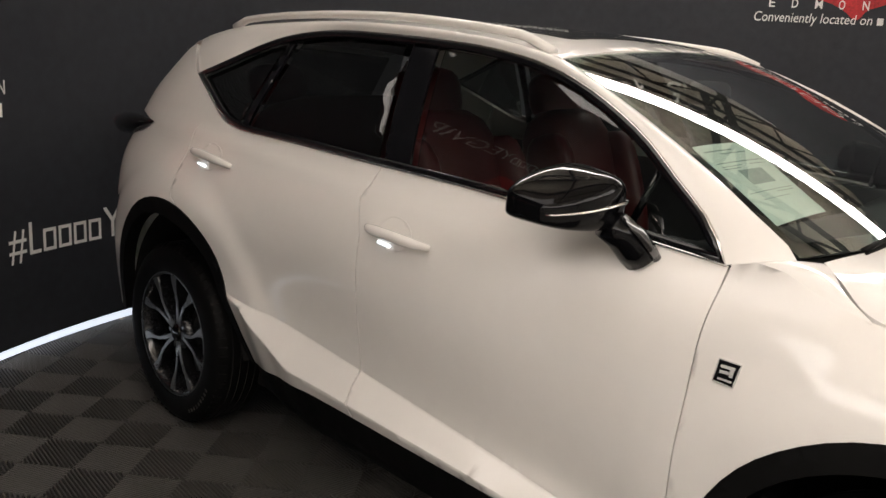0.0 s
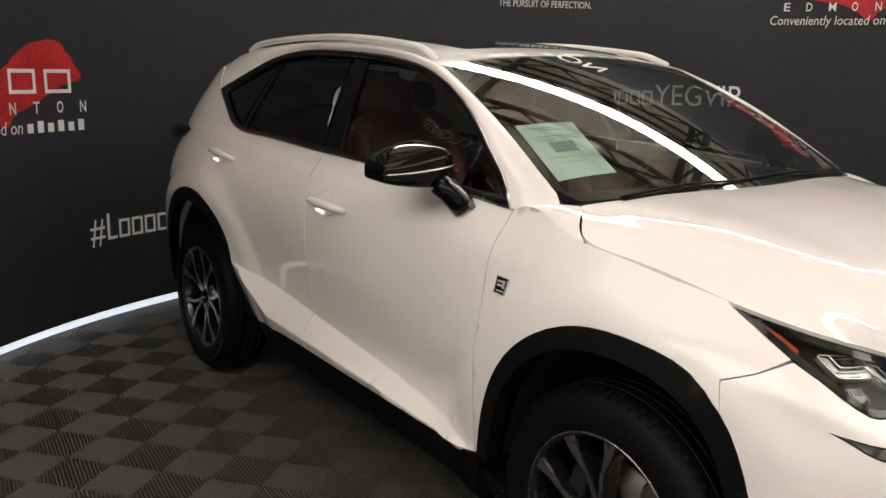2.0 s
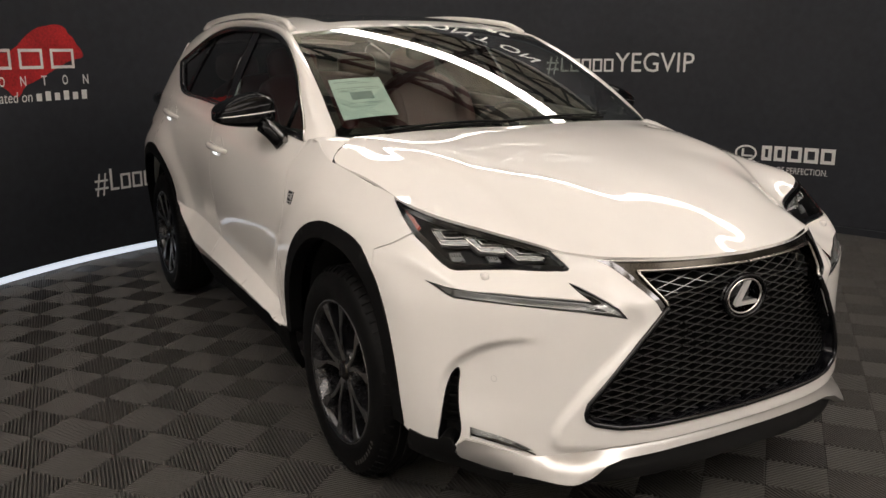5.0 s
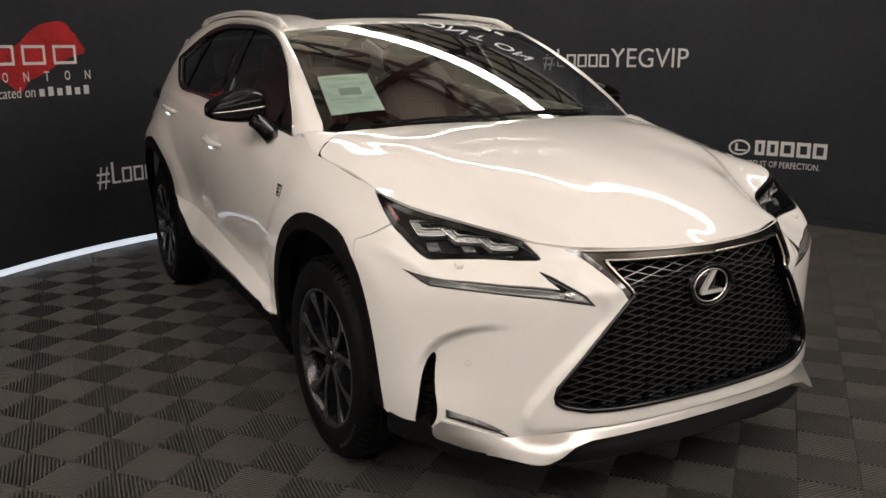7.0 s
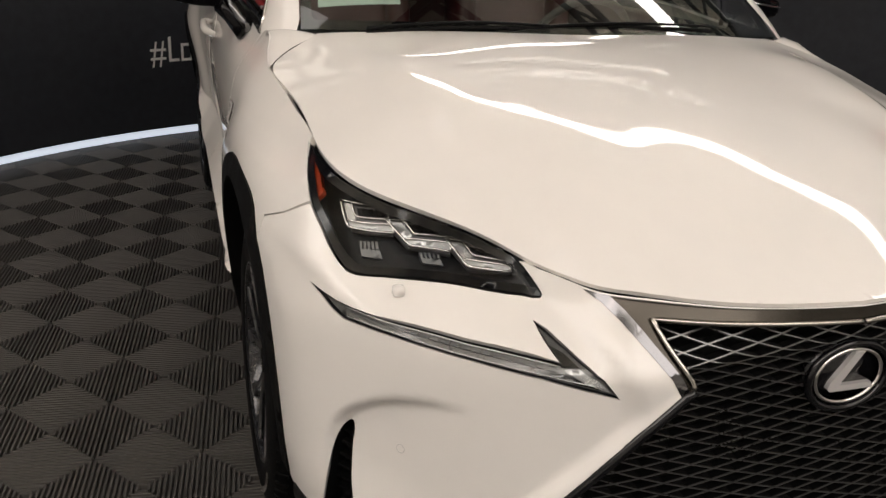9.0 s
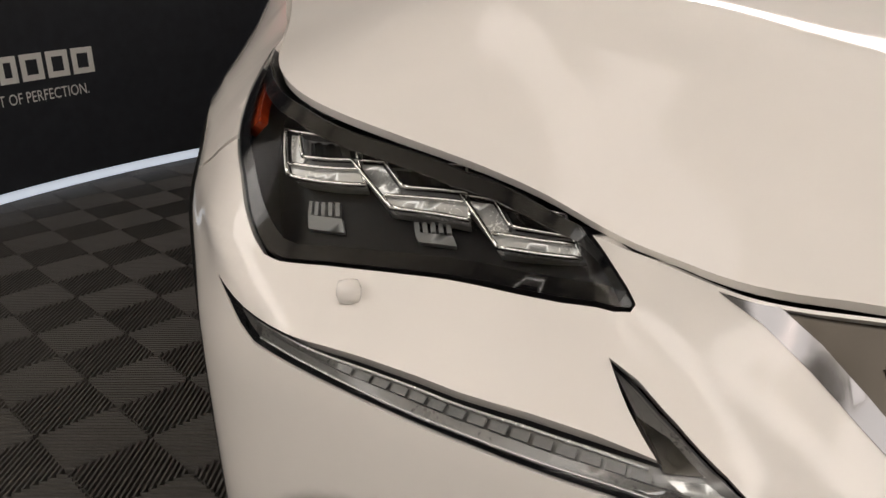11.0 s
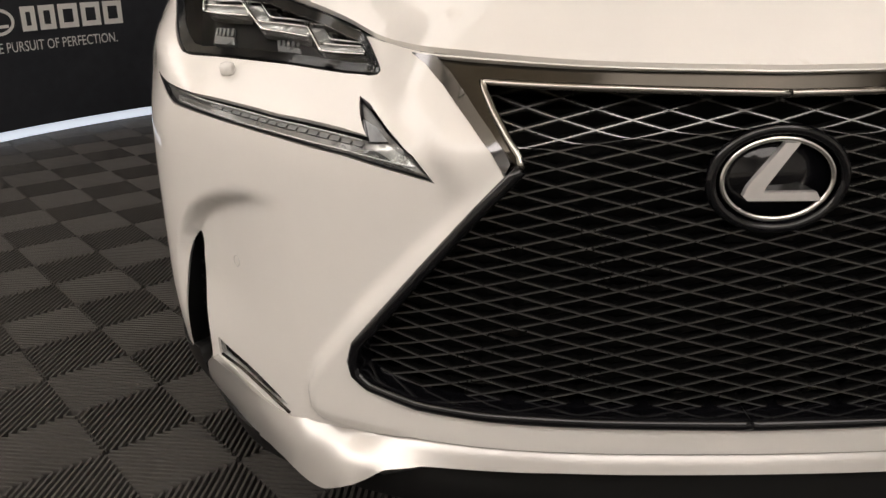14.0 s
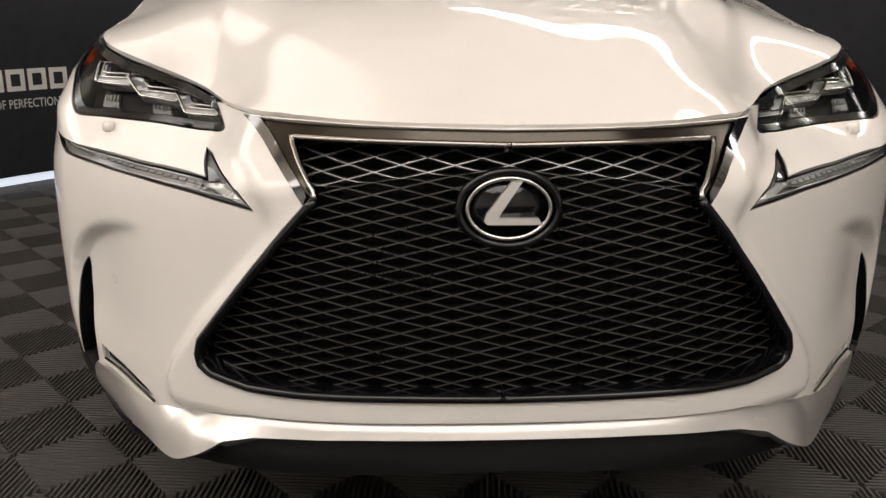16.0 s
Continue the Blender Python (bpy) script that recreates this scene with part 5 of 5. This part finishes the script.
part("rear_view_mirror", *pillow((.05, .25, .075), pose(.36, 0, 1.43)), CABIN, car, "black rear-view mirror")
part("headliner", *grid(lambda u, w: roof(u, w * .55) - np.array([0, 0, .045]), np.linspace(.22, -1.6, 20), np.linspace(-1, 1, 9)), CABIN, car, "dark headliner")


def sheet(u, v, up=0.):
    """The sheet of paper that lies on the dashboard against the glass; u across, v up, slightly bowed."""
    a, b, c, d = (np.array(q) for q in SHEET)
    u, v = np.asarray(u, float)[..., None], np.asarray(v, float)[..., None]
    n = np.cross(b - a, d - a)
    return (1 - v) * ((1 - u) * a + u * b) + v * ((1 - u) * d + u * c) + n / np.linalg.norm(n) * (up + .012 * (u - u * u) - .006 * (v - v * v))


# ---- paper behind the windscreen ----
paper = panel("window_sheet", [(0, 0), (1, 0), (1, 1), (0, 1)], sheet, PAPER, None, (), .12, .001, flip=False)[0]
tagged(paper, "pale green printed sheet lying behind the windscreen", "paper sheet")
for a0, a1, b0, b1 in ((.08, .55, .90, .915), (.30, .75, .86, .87), (.08, .92, .745, .755), (.12, .45, .70, .708), (.60, .9, .70, .708), (.12, .4, .67, .678), (.3, .72, .45, .64), (.1, .9, .36, .367), (.55, .88, .33, .336), (.2, .7, .27, .275)):
    panel("print_bar", [(a0, b0), (a1, b0), (a1, b1), (a0, b1)], lambda u, v: sheet(u, v, .0015), INK, paper, (), .12, .0005, flip=False)

# ---- lettering on the backdrop ----
def on_wall(deg, z, d=.004):
    """The place on the backdrop at a bearing."""
    k = np.radians(deg)
    return np.stack([CX + (R - d) * np.cos(k), CY + (R - d) * np.sin(k), np.asarray(z, float) + 0 * k], -1)


def print_on(v, f, left, z, name, mat, label=""):
    """Flat shapes in metres, x to the right, laid on the backdrop from the bearing left."""
    v = np.asarray(v, float)
    w = on_wall(left - np.degrees(v[:, 0] / R), z + v[:, 1])
    ob = part(name, w, f, mat, backdrop, label, smooth=False)
    return ob


def words(text, left, z, height, width, name="lettering", italic=0., bold=.0, label="", mat=None):
    """A line of white letters that is height tall at its capitals and width wide in all."""
    c = bpy.data.curves.new("letters", "FONT")
    c.body, c.size, c.resolution_u, c.shear, c.offset = text, 1.0, 3, italic, bold
    ob = bpy.data.objects.new("letters", c)
    scene.collection.objects.link(ob)
    bpy.context.view_layer.update()
    me = bpy.data.meshes.new_from_object(ob.evaluated_get(bpy.context.evaluated_depsgraph_get()))
    v = np.array([tuple(p.co)[:2] for p in me.vertices])
    f = [tuple(p.vertices) for p in me.polygons]
    bpy.data.objects.remove(ob)
    bpy.data.meshes.remove(me)
    bpy.data.curves.remove(c)
    v[:, 0] = (v[:, 0] - v[:, 0].min()) * width / np.ptp(v[:, 0])
    v[:, 1] *= height / .69
    print_on(v, f, left, z, name, mat or WHITEPRINT, label)


def bars(rows, left, z, name="plain_bar", mat=None, label=""):
    """Plain bars: rows of x0, x1, y0, y1 in metres."""
    for x0, x1, y0, y1 in rows:
        k = max(2, int((x1 - x0) / .03) + 1)
        x = np.linspace(x0, x1, k)
        v = np.concatenate([np.stack([x, np.full(k, y0)], 1), np.stack([x, np.full(k, y1)], 1)])
        print_on(v, [(i, i + 1, k + i + 1, k + i) for i in range(k - 1)], left, z, name, mat or WHITEPRINT, label)


def hollow(x, wide, y, tall, w):
    """Four bars round a plain open block."""
    return [(x, x + w, y, y + tall), (x + wide - w, x + wide, y, y + tall), (x + w, x + wide - w, y, y + w), (x + w, x + wide - w, y + tall - w, y + tall)]


def hashtag(left, z):
    """The sign, five plain open blocks for a brand name, then the letters."""
    words("#", left, z - .01, .155, .105)
    w, x = [(.122, .141, 0, .155), (.141, .192, 0, .018)], .206
    for i in range(4):
        w += hollow(x, .080, 0, .110, .0165)
        x += .095
    bars(w, left, z)
    words("YEGVIP", left - math.degrees(.585 / R), z, .160, .655)


def slogan(left, z):
    """An oval mark and plain blocks for the brand, over the slogan."""
    k = np.linspace(0, 2 * np.pi, 40, endpoint=False)
    o = np.stack([.09 + .088 * np.cos(k), .155 + .066 * np.sin(k)], 1)
    i = np.stack([.09 + .072 * np.cos(k), .155 + .050 * np.sin(k)], 1)
    print_on(np.concatenate([o, i]), [(j, (j + 1) % 40, 40 + (j + 1) % 40, 40 + j) for j in range(40)], left, z, "oval_mark", WHITEPRINT)
    bars([(.055, .075, .125, .190), (.075, .145, .125, .140)], left, z, "oval_mark")
    x, w = .215, []
    for n, wide in enumerate((.085, .095, .115, .115, .115)):
        w += hollow(x, wide - .006, .100, .122, .027)
        x += wide + .012
    bars(w, left, z, "plain_block")
    words("THE PURSUIT OF PERFECTION.", left, z + .004, .050, .735)


HEART = [(.12, .30), (.16, .385), (.25, .425), (.36, .405), (.48, .34), (.60, .295), (.70, .33), (.78, .405), (.86, .455), (.93, .470), (1.02, .485), (1.08, .465), (1.10, .42), (1.13, .405), (1.15, .36), (1.19, .315), (1.20, .270), (1.10, .255), (1.02, .22), (.92, .17), (.82, .125), (.74, .10), (.70, .035), (.66, .03), (.60, .09), (.48, .15), (.33, .17), (.20, .20), (.11, .245)]


def heart_logo(left, z):
    """A red silk heart with plain blocks for the brand, the city's letters and the line under them."""
    uv, t = cut(rounded(HEART, 1), [], .05)
    w = on_wall(left - np.degrees(uv[:, 0] / R), z + uv[:, 1], .0015)
    part("red_heart", w, t[:, ::-1], REDSILK, backdrop, "printed red silk heart")
    x, b = .02, []
    for n in range(5):
        b += hollow(x, .175, .203, .125, .019)
        x += .232
    bars(b, left, z, "plain_block")
    for i, ch in enumerate("EDMONTON"):
        words(ch, left - math.degrees((.09 + .155 * i) / R), z + .100, .060, .042 if ch != "M" else .05, bold=.012)
    words("Conveniently located on", left, z, .066, .785, italic=.12)
    x0 = .815
    bars([(x0 + .068 * i, x0 + .068 * i + .040, 0, .060 if i % 2 else .048) for i in range(6)], left, z)


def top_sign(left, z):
    """An added sign, seen only in reflections and made to glow for them: plain blocks for the brand, then large
    letters, over a line with plain bars for the address.
    """
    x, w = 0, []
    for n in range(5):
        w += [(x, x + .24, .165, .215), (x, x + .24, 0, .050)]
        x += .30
    bars(w, left, z, "lit_block", GLOWPRINT)
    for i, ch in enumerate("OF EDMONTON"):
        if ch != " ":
            words(ch, left - math.degrees((1.62 + .315 * i) / R), z, .27, .17 if ch in "EFT" else .27 if ch in "MO" else .215, bold=.004, mat=GLOWPRINT)
    words("Conveniently located on", left - math.degrees(.3 / R), z - .42, .15, 2.3, italic=.12, mat=GLOWPRINT)
    bars([(2.75 + .15 * i, 2.75 + .15 * i + .11, 0, .11 if i % 2 else .085) for i in range(11)], left, z - .42, "lit_bar", GLOWPRINT)


for left, z in ((207.6, .478), (147.3, 1.25), (88.0, 1.25), (239.5, 2.58)):
    hashtag(left, z)
for left, z in ((122.4, .440), (238.3, .440), (157.9, 1.975), (78, 1.975)):
    slogan(left, z)
for left, z in ((225.9, 1.125), (125.6, 1.873), (103, 1.125), (248, 1.873)):
    heart_logo(left, z)
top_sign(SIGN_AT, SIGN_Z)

# ---- floor tiles ----
PITCH, SQ, TILT = .0135, .202, 39.0


def tile_mesh():
    """Four ribbed squares; the ribs run along the diagonals, turned by a right angle from square to square."""
    pieces = [block((SQ * 2 - .001, SQ * 2 - .001, .004), pose(0, 0, -.016))]
    for i in (0, 1):
        for j in (0, 1):
            ox, oy, flip = (i - .5) * SQ, (j - .5) * SQ, (i + j) % 2
            h = SQ / 2 - .0012
            n = int(2 * SQ * .7072 / PITCH)
            for k in range(n + 1):
                c = (k - n / 2) * PITCH          # distance of the rib from the square's middle, across the diagonal
                reach = h * math.sqrt(2) - abs(c)
                if reach < .008:
                    continue
                m = pose(ox, oy, -.007, 0, 0, 45 if flip else -45) @ pose(0, c, 0)
                v = [(sx * reach, sy * wy, z) for sx in (-1, 1) for sy, wy, z in ((-1, .0046, -.007), (-1, .0043, .002), (-1, .0026, .007), (1, .0026, .007), (1, .0043, .002), (1, .0046, -.007))]
                pieces.append(([tuple(m @ Vector(q)) for q in v], [(a, a + 6, a + 7, a + 1) for a in range(5)] + [tuple(range(6)), tuple(range(11, 5, -1))]))
    v, f = merged(*pieces)
    me = bpy.data.meshes.new("tile")
    me.from_pydata(v.tolist(), [], f)
    me.materials.append(FLOORTILE)
    return me


tile = tile_mesh()
c, s_ = math.cos(radians(TILT)), math.sin(radians(TILT))
for i in range(-16, 17):
    for j in range(-16, 17):
        u, v = .041 + SQ + SQ * 2 * i, .078 + SQ + SQ * 2 * j
        x, y = u * c - v * s_, u * s_ + v * c
        if math.hypot(x - CX, y - CY) < R + .26 or (x > CX and math.hypot(x - CX, y - CY) < R + .7):
            ob = new("tile", tile)
            ob.parent = slab
            ob.matrix_world = pose(x, y, 0, 0, 0, TILT)
